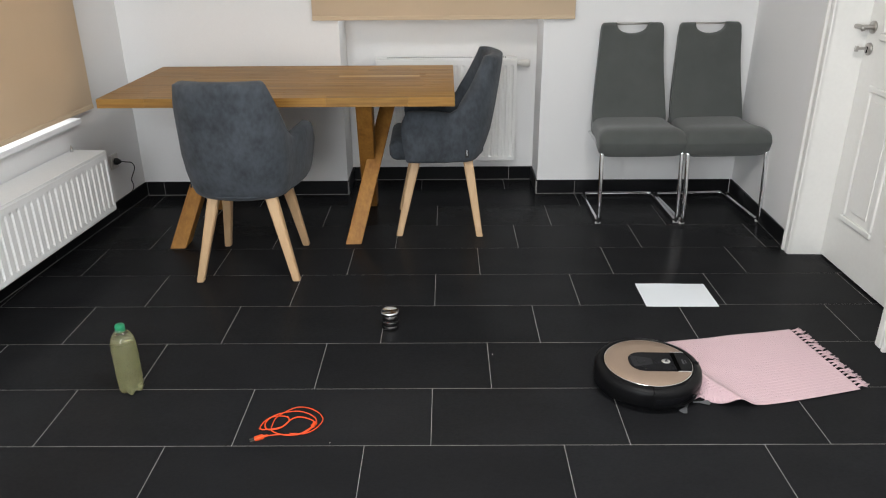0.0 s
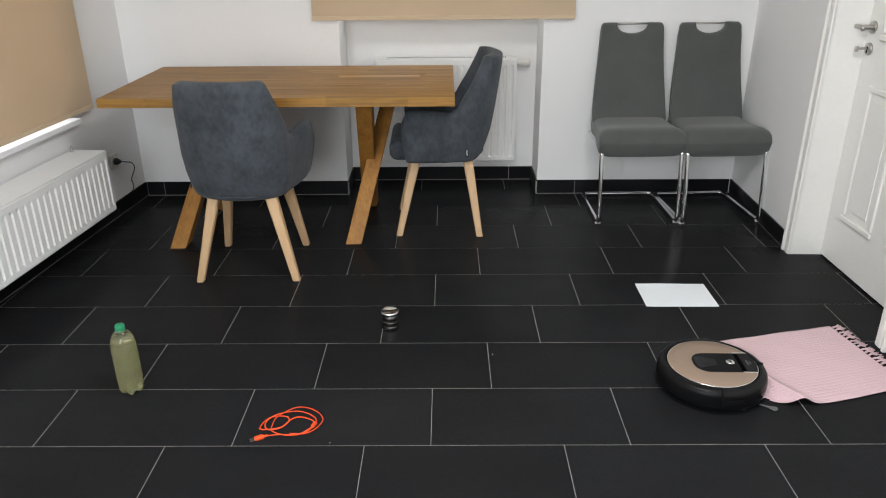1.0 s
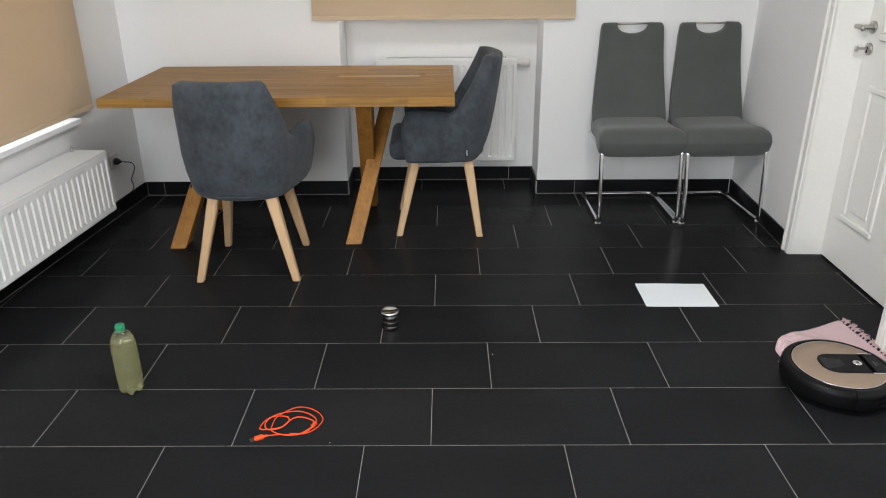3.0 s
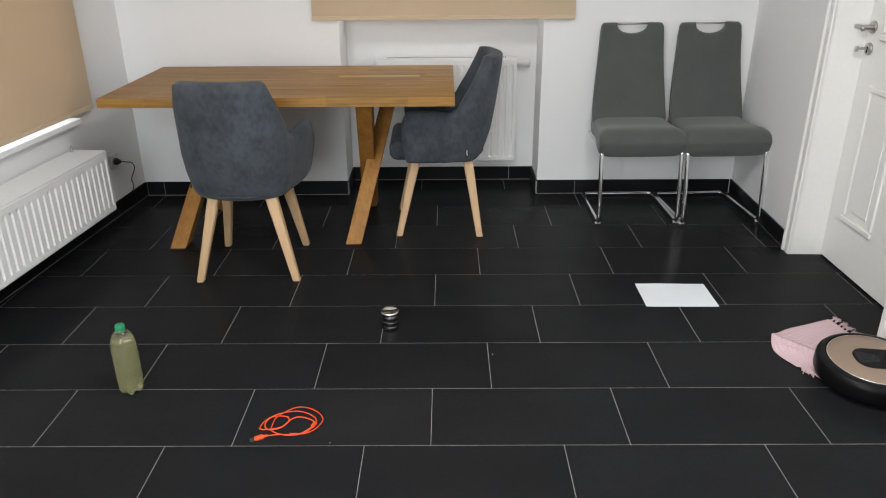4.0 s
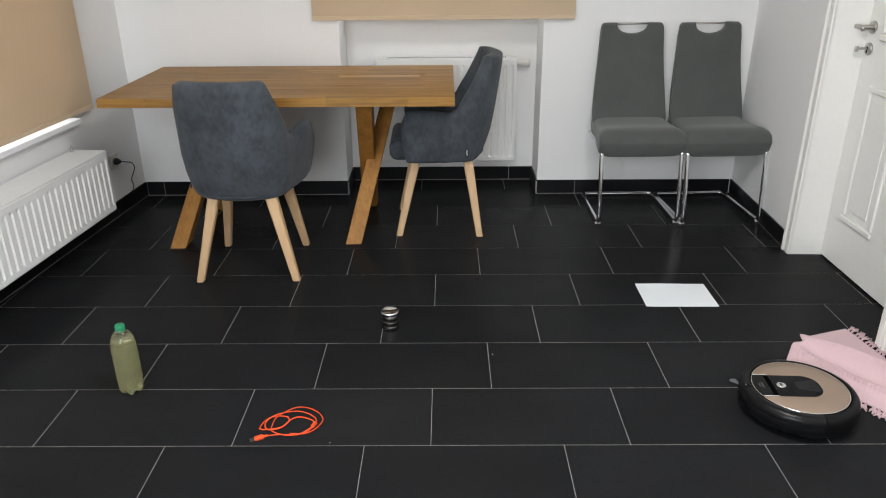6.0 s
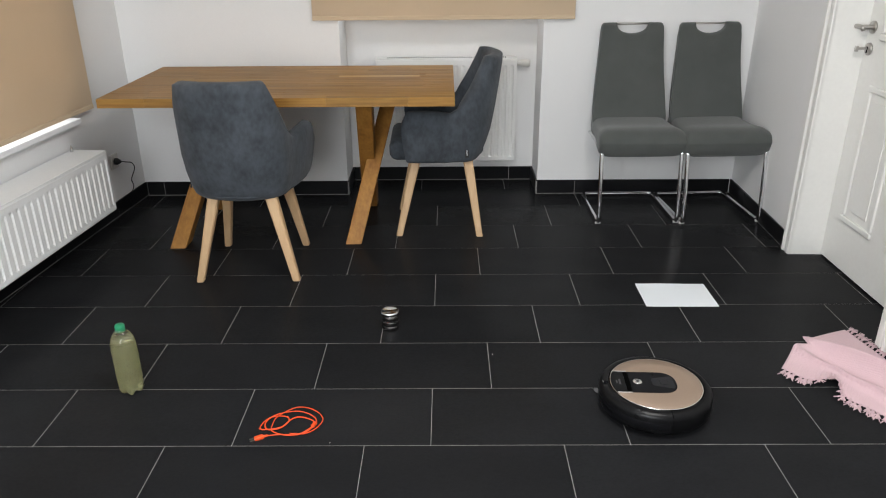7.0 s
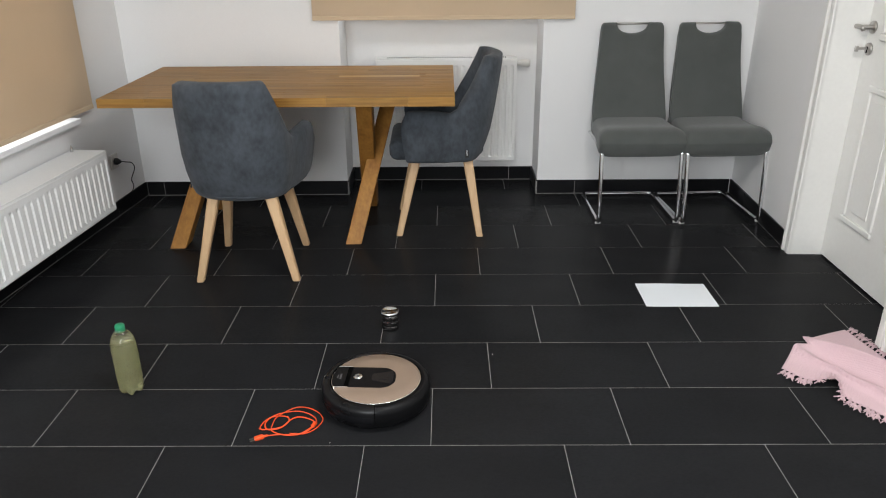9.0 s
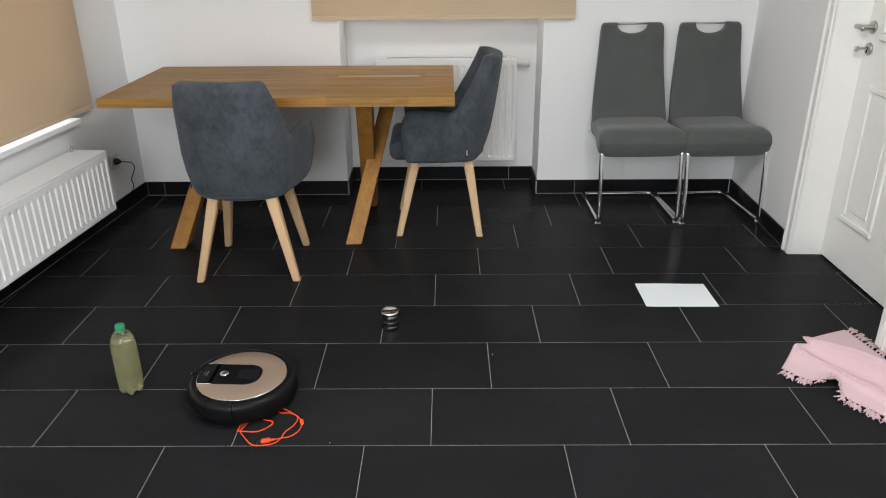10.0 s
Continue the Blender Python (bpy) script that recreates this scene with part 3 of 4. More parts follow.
# ---- cantilever chairs ----
def cantilever_chair(m, label):
    """Faces -y; fabric seat and back on a chrome tube frame."""
    c = thing("cantilever_chair", m, label, "chair", "grey chairs by the wall")
    # seat: a padded slab with a rolled front edge
    rings = []
    n = 22
    for i in range(n + 1):
        f = i / n
        y = -0.245 + 0.40 * f
        hw = 0.228 - 0.036 * f
        nose = min(1, f / 0.16)
        rollz = (1 - (1 - nose) ** 2) ** 0.5
        zt = 0.425 + 0.055 * rollz - 0.012 * math.sin(min(1, f) * math.pi * 0.5) + 0.012 * math.exp(-((f - 0.18) / 0.2) ** 2) + 0.024 * f
        zb = 0.425 - 0.088 * rollz + 0.045 * f
        ring = []
        for k in range(20):
            a = 2 * math.pi * k / 20
            cx, cz = math.cos(a), math.sin(a)
            sx = math.copysign(abs(cx) ** 0.28, cx)
            sz = math.copysign(abs(cz) ** 0.5, cz)
            ring.append((hw * sx * (0.97 + 0.03 * rollz), y, (zt + zb) / 2 + (zt - zb) / 2 * sz))
        rings.append(ring)
    part("seat", loft(rings), M_GREY, c, "", True)
    # back with a hand hole cut in its top edge
    outline = []
    W0, W1, ZL, ZT = 0.197, 0.166, 0.43, 0.968
    for k in range(13):                            # up one side
        f = k / 12
        outline.append((W0 + (W1 - W0) * (f * f * (3 - 2 * f)), ZL + (ZT - 0.03 - ZL) * f))
    for k in range(1, 6):
        a = k / 6 * math.pi / 2
        outline.append((W1 - 0.022 + 0.022 * math.cos(a), ZT - 0.03 + 0.03 * math.sin(a)))
    for k in range(13):                            # the scoop
        a = k / 12 * math.pi
        outline.append((0.084 * math.cos(a), ZT - 0.056 * math.sin(a) ** 0.8))
    outline += [(-x, z) for x, z in reversed(outline[:18])]
    bm = bmesh.new()
    yb = lambda z: 0.088 + 0.112 * (z - 0.43) / 0.54 + 0.022 * math.sin((z - 0.43) / 0.54 * math.pi)
    front = bm.faces.new([bm.verts.new((x, yb(z) - 0.022, z)) for x, z in outline])
    res = bmesh.ops.extrude_face_region(bm, geom=[front])
    for v in res["geom"]:
        if isinstance(v, bmesh.types.BMVert):
            v.co.y += 0.044
    rim = [e for e in bm.edges if any(len(f.verts) > 6 for f in e.link_faces) and abs(e.verts[0].co.y - e.verts[1].co.y) < 0.03 and e.is_manifold]
    rim = [e for e in rim if any(len(f.verts) > 6 for f in e.link_faces)]
    bmesh.ops.bevel(bm, geom=rim, offset=0.014, segments=4, profile=0.5, affect="EDGES")
    bmesh.ops.triangulate(bm, faces=[f for f in bm.faces if len(f.verts) > 6])
    back = part("backrest", bm, M_GREY, c, "", True)
    part("grip", tube([(-0.088, yb(ZT), ZT - 0.006), (0.088, yb(ZT), ZT - 0.006)], 0.0055, 12), M_STEEL, c, "chrome grip bar", True)
    # one bent tube: up from the floor at the front, back along the floor, across behind
    r = 0.0115
    x, zf = 0.205, r
    pts = [(x, 0.10, 0.405), (x, -0.212, 0.400), (x, -0.262, zf), (x - 0.004, 0.205, zf), (-x + 0.004, 0.205, zf), (-x, -0.262, zf), (-x, -0.212, 0.400), (-x, 0.10, 0.405)]
    part("frame", tube(rounded(pts, 0.035, 7), r, 12), M_CHROME, c, "bent chrome tube frame", True)
    for sx in (x, -x):
        part("glide", tube([(sx - 0.013, -0.245, 0.006), (sx + 0.013, -0.245, 0.006)], 0.006, 8), M_PLASTIC, c, "", True)
    return c


chair_c = cantilever_chair(pose(1.045, 2.065, 0, 0, 0, 1.0), "grey fabric cantilever chair on chrome tube against the wall")
chair_d = copy_thing(chair_c, pose(1.468, 2.065, 0, 0, 0, 4.0))
tagged(chair_d, "grey fabric cantilever chair on chrome tube beside the corner")


# ---- things on the floor ----
def sheet_of_paper():
    bm = bmesh.new()
    n = 12
    g = {}
    for i in range(n + 1):
        for j in range(n + 1):
            u, v = i / n, j / n
            z = 0.0012 + 0.0025 * (max(0, v - 0.8) * 5) ** 2 * (0.5 + 0.5 * math.sin(u * 5)) + 0.0012 * (max(0, 0.12 - u) * 8)
            g[i, j] = bm.verts.new(((u - 0.5) * 0.297, (v - 0.5) * 0.21, z))
    for i in range(n):
        for j in range(n):
            bm.faces.new((g[i, j], g[i + 1, j], g[i + 1, j + 1], g[i, j + 1]))
    low = bmesh.ops.duplicate(bm, geom=list(bm.verts) + list(bm.edges) + list(bm.faces))
    for v in low["geom"]:
        if isinstance(v, bmesh.types.BMVert):
            v.co.z -= 0.0005
    edges = [e for e in bm.edges if e.is_boundary]
    bmesh.ops.bridge_loops(bm, edges=edges)
    p = part("sheet_of_paper", bm, M_PAPER, None, "", False, pose(1.0165, 0.985, 0, 0, 0, -0.5))
    return tagged(p, "blank white sheet of paper lying on the tiles", "paper")


sheet_of_paper()


def bottle():
    b = thing("bottle", pose(-1.010, 0.290, 0), "clear plastic bottle of cloudy yellow drink, green cap", "bottle")
    n = 60

    def ring(r, z, petal):
        out = []
        for k in range(n):
            a = 2 * math.pi * k / n
            q = 0.5 + 0.5 * math.cos(5 * a)
            out.append(((r * (1 - 0.12 * petal * (1 - q))) * math.cos(a), (r * (1 - 0.12 * petal * (1 - q))) * math.sin(a), z + petal * 0.014 * (1 - q)))
        return out
    prof = [(0.012, 0.004, 0.4), (0.025, 0.001, 1.0), (0.034, 0.006, 1.0), (0.0392, 0.022, 0.7), (0.0403, 0.045, 0.1), (0.0403, 0.10, 0), (0.0402, 0.170, 0), (0.0392, 0.190, 0), (0.0352, 0.207, 0), (0.027, 0.222, 0), (0.0165, 0.233, 0), (0.0128, 0.238, 0), (0.0128, 0.248, 0)]
    wall_ = part("body", loft([ring(*p) for p in prof], caps=True), M_PET, b, "", True)
    drink = [(r * 0.965, z + 0.0012, p) for r, z, p in prof[:6]] + [(0.0386, 0.1700, 0), (0.0376, 0.1880, 0), (0.0360, 0.1930, 0)]
    part("drink", loft([ring(*p) for p in drink]), M_DRINK, b, "cloudy pale yellow drink", True)
    cap = part("cap", lathe([(0.001, 0.238), (0.0140, 0.238), (0.0146, 0.240), (0.0146, 0.253), (0.0132, 0.2555), (0.001, 0.256)], 30), M_CAP, b, "green screw cap", True)
    for k in range(24):
        a = 2 * math.pi * k / 24
        part("ridge", box(0.0142, 0.0152, -0.0008, 0.0008, 0.2405, 0.2525), M_CAP, cap, m=pose(0, 0, 0, 0, 0, math.degrees(a)))
    part("neck_ring", lathe([(0.0129, 0.2325), (0.0152, 0.2335), (0.0152, 0.2355), (0.0129, 0.2365)], 30, caps=False), M_CAP, b, "", True)


bottle()


def tin():
    t = thing("metal_tin", pose(-0.169, 0.712, 0), "small ribbed dark chrome tin with a domed lid", "tin")
    prof = [(0.001, 0.0), (0.027, 0.0), (0.0285, 0.002)]
    for k in range(3):
        z = 0.004 + k * 0.021
        prof += [(0.0285, z), (0.0295, z + 0.004), (0.0300, z + 0.010), (0.0295, z + 0.016), (0.0282, z + 0.0195), (0.0282, z + 0.0208)]
    prof += [(0.0282, 0.068), (0.001, 0.069)]
    prof = [(r * 1.11, z * 0.94) for r, z in prof]
    dark = material("dark_chrome", (0.44, 0.43, 0.42), (0.36, 0.35, 0.34), rough=0.15, metal=1.0, bump=0)
    part("body", lathe(prof, 36), dark, t, "", True)
    lid = [(0.001, 0.069), (0.031, 0.069), (0.0335, 0.071), (0.0335, 0.079), (0.0315, 0.083), (0.0295, 0.084), (0.028, 0.0825), (0.001, 0.081)]
    part("lid", lathe([(r * 1.03, z * 0.94) for r, z in lid], 36), M_CHROME, t, "mirror-bright rimmed lid", True)


tin()


# ---- crumbs on the tiles ----
for x, y, r in ((0.215, 0.515, 0.0022), (-0.305, 0.012, 0.0014)):
    bm = bmesh.new()
    bmesh.ops.create_icosphere(bm, subdivisions=1, radius=r)
    for v in bm.verts:
        v.co *= 0.75 + 0.4 * random.random()
    for v in bm.verts:
        v.co.z = max(v.co.z, -0.6 * r)
    crumb = part("crumb", bm, M_PLASTIC, None, "", False, pose(x, y, 0.6 * r))
    tagged(crumb, "tiny pale crumb lying on the black tiles", "crumb", "crumbs on the floor")

# ---- robot vacuum ----
def robot_vacuum():
    """Drives towards +x; the origin is on the floor under its middle."""
    r = thing("robot_vacuum", pose(0.72, 0.32, 0), "round black robot vacuum with a champagne top plate", "robot vacuum")
    low = [(0.001, 0.010), (0.150, 0.010), (0.164, 0.018), (0.170, 0.030), (0.170, 0.052), (0.166, 0.058), (0.001, 0.058)]
    part("chassis", lathe(low, 72), M_BLACK, r, "", True)

    def arc(profile, a0, a1, n):
        return loft(caps=False, rings=[[(q * math.cos(a0 + (a1 - a0) * k / n), q * math.sin(a0 + (a1 - a0) * k / n), z) for q, z in profile] for k in range(n + 1)])
    lim = radians(95)
    side = [(0.160, 0.0145), (0.172, 0.018), (0.1765, 0.030), (0.1765, 0.066), (0.1745, 0.076), (0.169, 0.0835), (0.160, 0.0875), (0.1485, 0.0895), (0.1485, 0.058), (0.160, 0.056)]
    part("bumper", arc(side, -lim, lim, 44), M_BUMPER, r, "satin black front bumper", True)
    rear = [(0.160, 0.016), (0.1705, 0.020), (0.1755, 0.032), (0.1755, 0.066), (0.1735, 0.0758), (0.168, 0.0830), (0.1595, 0.0870), (0.1485, 0.0892), (0.1485, 0.058), (0.160, 0.056)]
    part("rear_shell", arc(rear, lim + 0.014, 2 * math.pi - lim - 0.014, 52), M_BLACK, r, "", True)
    # window strip of the bumper
    part("sensor_strip", arc([(0.1768, 0.036), (0.1772, 0.037), (0.1772, 0.058), (0.1768, 0.059)], -lim + 0.05, lim - 0.05, 40), M_GLOSS, r, "glossy dark sensor strip", True)
    plate = [(0.001, 0.058), (0.1445, 0.058), (0.1445, 0.0875), (0.143, 0.0895), (0.10, 0.0906), (0.001, 0.0909)]
    part("top_plate", lathe(plate, 80), M_BRONZE, r, "champagne bronze top plate", True)
    part("rim", lathe([(0.1428, 0.0870), (0.1450, 0.0870), (0.1449, 0.0890), (0.1440, 0.0898), (0.1428, 0.0896)], 80, caps=False), M_SILVER, r, "thin polished silver rim", True)
    part("groove", lathe([(0.1449, 0.0600), (0.1490, 0.0600), (0.1490, 0.0884), (0.1478, 0.0893), (0.1466, 0.0860), (0.1449, 0.0858)], 80, caps=False), M_DARKGAP, r, "", True)

    def u_shape(x_back, x_front, hw, rad):
        pts = []
        for k in range(13):
            a = math.pi / 2 + math.pi / 2 * k / 12
            pts.append((x_back + rad + rad * math.cos(a), hw - rad + rad * math.sin(a)))
        for k in range(13):
            a = math.pi + math.pi / 2 * k / 12
            pts.append((x_back + rad + rad * math.cos(a), -hw + rad + rad * math.sin(a)))
        return pts + [(x_front, -hw), (x_front, hw)]
    panel = part("control_panel", prism(u_shape(-0.064, 0.083, 0.058, 0.048), 0.088, 0.0925, 0.0015), M_GLOSS, r, "glossy black control panel")
    part("gap", prism([(0.083, -0.058), (0.098, -0.058), (0.098, 0.058), (0.083, 0.058)], 0.088, 0.0912), M_DARKGAP, r)
    tip = [(0.098, -0.0575)]
    for k in range(9):
        a = radians(-24 + 48 * k / 8)
        tip.append((0.1425 * math.cos(a), 0.1425 * math.sin(a)))
    tip.append((0.098, 0.0575))
    handle = part("carry_handle", prism(tip, 0.088, 0.0922, 0.0012), M_BLACK, r, "satin black carrying handle")
    part("logo_mark", box(0.112, 0.118, -0.014, 0.014, 0.0921, 0.0926), M_GREYMARK, handle)
    part("logo_mark", box(0.122, 0.126, -0.009, 0.009, 0.0921, 0.0926), M_GREYMARK, handle)
    for s in (1, -1):
        part("silver_edge", box(0.084, 0.131, s * 0.0595 - 0.0018, s * 0.0595 + 0.0018, 0.089, 0.0935, 0.0006, 1), M_SILVER, r)
    part("button", lathe([(0.001, 0.0925), (0.0150, 0.0925), (0.0145, 0.0945), (0.0125, 0.0955), (0.001, 0.0958)], 36), M_SILVER, panel, "round brushed silver button", True, pose(0.059, 0, 0))
    part("button_mark", box(0.055, 0.063, -0.006, 0.006, 0.0956, 0.0961), M_GREYMARK, panel)
    part("camera_recess", prism([(-0.050, -0.036), (0.010, -0.020), (0.014, -0.012), (0.014, 0.012), (0.010, 0.020), (-0.050, 0.036), (-0.056, 0.022), (-0.056, -0.022)], 0.0920, 0.0931, 0.0004, 1), M_LENS, panel)
    part("camera_lens", prism([(-0.036, -0.016), (-0.012, -0.011), (-0.012, 0.011), (-0.036, 0.016)], 0.0928, 0.0938, 0.0004, 1), M_LENS, panel)
    dome = part("sensor_dome", lathe([(0.001, 0.084), (0.009, 0.084), (0.0085, 0.0895), (0.006, 0.0915), (0.001, 0.092)], 20), M_GLOSS, r, "", True, pose(0.158, 0.0, 0))
    # bright glint at the dome, built as a small silver block
    part("dome_glint", box(0.166, 0.169, -0.004, 0.004, 0.088, 0.093, 0.0008, 1), M_SILVER, r)
    for y in (0.105, -0.105):
        part("wheel", tube([(0, y - 0.015, 0.029), (0, y + 0.015, 0.029)], 0.029, 24), M_BLACK, r, "", True)
    part("caster", tube([(0.13, -0.01, 0.011), (0.13, 0.01, 0.011)], 0.011, 16), M_BLACK, r, "", True)
    hub = lathe([(0.001, 0.004), (0.012, 0.004), (0.013, 0.008), (0.008, 0.013), (0.001, 0.014)], 16)
    brush = part("side_brush", hub, M_BLACK, r, "three-armed grey side brush", True, pose(0.118, -0.105, 0))
    for k in range(3):
        blade = prism([(0.010, -0.003), (0.035, -0.004), (0.062, -0.014), (0.068, -0.005), (0.069, 0.005), (0.063, 0.013), (0.035, 0.004), (0.010, 0.003)], 0.0045, 0.0058)
        part("bristles", blade, M_BRUSH, brush, "", m=pose(0, 0, 0, 0, 0, 120 * k))
    return r, brush


robot, side_brush = robot_vacuum()

# seconds, x, y of its middle, heading in degrees
DRIVE = [(0.0, 0.722, 0.318, -2.1), (0.5, 0.830, 0.313, -2.0), (1.0, 0.934, 0.311, -1.8), (1.5, 1.043, 0.306, -2.2), (2.0, 1.147, 0.303, -3.0),
         (2.5, 1.248, 0.300, -2.6), (2.7, 1.288, 0.300, -2.6), (3.2, 1.400, 0.308, -2.0), (3.55, 1.483, 0.325, -1.0), (3.8, 1.505, 0.333, -3.0),
         (4.0, 1.476, 0.325, -8.0), (4.2, 1.444, 0.314, -20.0), (4.5, 1.438, 0.309, -63.0), (4.8, 1.438, 0.286, -103.0), (5.0, 1.421, 0.248, -120.0),
         (5.2, 1.388, 0.211, -137.0), (5.5, 1.327, 0.172, -161.0), (5.7, 1.281, 0.163, -177.0), (6.1, 1.118, 0.173, -183.0), (6.8, 0.806, 0.188, -183.0), (7.0, 0.716, 0.193, -182.5),
         (7.5, 0.491, 0.200, -182.5), (8.0, 0.270, 0.208, -182.5), (8.5, 0.044, 0.218, -182.5), (9.0, -0.180, 0.228, -182.5), (9.5, -0.404, 0.237, -182.5),
         (10.0, -0.620, 0.249, -182.5)]


def drive_at(t):
    for a, b in zip(DRIVE, DRIVE[1:]):
        if t <= b[0]:
            f = (t - a[0]) / (b[0] - a[0])
            return a[1] + (b[1] - a[1]) * f, a[2] + (b[2] - a[2]) * f
    return DRIVE[-1][1:3]


# ---- the pink rug, of small woven pieces ----
RUG_W, RUG_L, NU, NV = 0.405, 0.60, 72, 28
rug = thing("rug", pose(1.3, 0.45, 0), "pink woven cotton rug with fringed ends, being pushed into folds", "rug")
# seconds; the corners near-left, far-left, near-right, far-right; two folds (place along u, lean with v, height, width);
# the bulge of the near and of the far edge (x, y, place along u); the depth of the dents in the fringed end and in the far edge
RUG = [(0.0, (0.900, 0.225), (0.720, 0.560), (1.427, 0.283), (1.365, 0.678), (0.17, -0.10, 0.030, 0.08), (0.70, 0.0, 0.002, 0.20), (0.0, -0.050, 0.18), (0.0, 0.0, 0.5), (0.000, 0.000)),
       (1.0, (1.112, 0.222), (0.930, 0.560), (1.600, 0.300), (1.530, 0.702), (0.17, -0.10, 0.030, 0.08), (0.70, 0.0, 0.002, 0.20), (0.0, -0.045, 0.18), (0.0, 0.0, 0.5), (0.000, 0.000)),
       (1.5, (1.215, 0.215), (1.040, 0.560), (1.630, 0.320), (1.592, 0.725), (0.25, -0.15, 0.034, 0.07), (0.65, -0.20, 0.005, 0.12), (0.0, -0.045, 0.24), (0.0, -0.01, 0.5), (0.000, 0.000)),
       (2.0, (1.310, 0.215), (1.130, 0.550), (1.635, 0.330), (1.590, 0.722), (0.56, -0.26, 0.034, 0.07), (0.92, -0.42, 0.060, 0.08), (0.0, -0.028, 0.30), (-0.02, -0.012, 0.4), (0.000, 0.000)),
       (2.5, (1.430, 0.235), (1.220, 0.545), (1.635, 0.335), (1.590, 0.722), (0.48, -0.20, 0.040, 0.08), (0.82, -0.38, 0.062, 0.09), (0.0, -0.030, 0.30), (-0.04, 0.0, 0.3), (0.000, 0.000)),
       (2.7, (1.470, 0.220), (1.240, 0.525), (1.635, 0.335), (1.598, 0.740), (0.40, -0.18, 0.025, 0.07), (0.72, -0.34, 0.055, 0.12), (0.0, -0.020, 0.30), (-0.05, 0.0, 0.3), (0.000, 0.000)),
       (3.8, (1.600, 0.180), (1.290, 0.402), (1.640, 0.345), (1.540, 0.760), (0.38, 0.00, 0.030, 0.10), (0.75, -0.10, 0.006, 0.12), (0.0, 0.0, 0.5), (-0.135, 0.045, 0.42), (0.000, 0.000)),
       (4.2, (1.610, 0.200), (1.276, 0.450), (1.640, 0.345), (1.570, 0.755), (0.40, 0.02, 0.044, 0.12), (0.75, -0.10, 0.006, 0.12), (0.0, 0.0, 0.5), (-0.125, 0.035, 0.42), (0.000, 0.000)),
       (4.8, (1.610, 0.200), (1.278, 0.448), (1.640, 0.340), (1.572, 0.752), (0.40, 0.02, 0.044, 0.12), (0.75, -0.10, 0.006, 0.12), (0.0, 0.0, 0.5), (-0.120, 0.035, 0.42), (0.000, 0.000)),
       (5.2, (1.590, 0.150), (1.300, 0.430), (1.640, 0.320), (1.580, 0.700), (0.30, 0.00, 0.030, 0.08), (0.70, -0.20, 0.044, 0.13), (0.0, 0.0, 0.5), (-0.085, 0.040, 0.50), (0.000, 0.000)),
       (5.7, (1.500, 0.120), (1.250, 0.420), (1.640, 0.305), (1.588, 0.688), (0.30, 0.00, 0.034, 0.09), (0.72, -0.24, 0.055, 0.12), (0.0, 0.0, 0.5), (-0.060, 0.045, 0.52), (0.020, 0.012)),
       (6.3, (1.450, 0.110), (1.226, 0.408), (1.640, 0.300), (1.575, 0.672), (0.31, 0.00, 0.044, 0.07), (0.76, -0.30, 0.066, 0.10), (-0.01, 0.020, 0.3), (-0.032, 0.036, 0.54), (0.055, 0.034)),
       (10.0, (1.450, 0.110), (1.226, 0.408), (1.640, 0.300), (1.575, 0.672), (0.31, 0.00, 0.044, 0.07), (0.76, -0.30, 0.066, 0.10), (-0.01, 0.020, 0.3), (-0.032, 0.036, 0.54), (0.055, 0.034))]


def rug_state(t):
    for a, b in zip(RUG, RUG[1:]):
        if t <= b[0]:
            f = (t - a[0]) / (b[0] - a[0])
            f = f * f * (3 - 2 * f) if b[0] > 1.2 else f
            return [tuple(p + (q - p) * f for p, q in zip(x, y)) for x, y in zip(a[1:], b[1:])]
    return list(RUG[-1][1:])


def rug_point(st, robot_xy, u, v):
    n0, f0, n1, f1, *folds, near, far, dent = st
    uu = u
    for c, lean, h, w in folds:
        uu -= 0.35 * h * math.exp(-(((u - c - lean * v) / w) ** 2)) * (u - c - lean * v) / w
    x = (n0[0] * (1 - uu) + n1[0] * uu) * (1 - v) + (f0[0] * (1 - uu) + f1[0] * uu) * v
    y = (n0[1] * (1 - uu) + n1[1] * uu) * (1 - v) + (f0[1] * (1 - uu) + f1[1] * uu) * v
    for (bx, by, uc), k in ((near, 1 - v), (far, v)):
        q = math.sin(math.pi / 2 * max(0, min(1, u / uc if u < uc else (1 - u) / (1 - uc)))) * max(0.0, k) ** 1.3
        x += bx * q
        y += by * q
    a = dent[0] * math.exp(-(((v - 0.58) / 0.11) ** 2)) * max(0.0, 1 - u / 0.4) ** 1.5
    b = dent[1] * math.exp(-(((u - 0.405) / 0.05) ** 2)) * max(0.0, v) ** 7
    x += 0.78 * a + 0.75 * b
    y += 0.62 * a - 0.95 * b
    z = 0.004 + 0.35 * a
    for c, lean, h, w in folds:
        z += h * math.exp(-(((u - c - lean * v) / w) ** 2)) * (0.7 + 0.3 * math.sin(3 * v + 9 * c))
    z += 0.0008 * math.sin(19 * u + 5 * v) * math.sin(11 * v)
    d = math.hypot(x - robot_xy[0], y - robot_xy[1])
    if d < 0.20:
        k = min(1, max(0, (d - 0.165) / 0.035))
        z = min(z, 0.006) * (1 - k) + z * k
    return Vector((x - 1.3, y - 0.45, z))


def rug_pose(t, u, v, st=None):
    st = st or rug_state(t)
    rc = drive_at(t)
    p = rug_point(st, rc, u, v)
    e = 0.012
    du = rug_point(st, rc, u + e, v) - rug_point(st, rc, u - e, v)
    dv = rug_point(st, rc, u, v + e) - rug_point(st, rc, u, v - e)
    x = du.normalized()
    z = x.cross(dv.normalized()).normalized()
    y = z.cross(x)
    m = Matrix((x, y, z)).transposed().to_4x4()
    m.translation = p
    return m


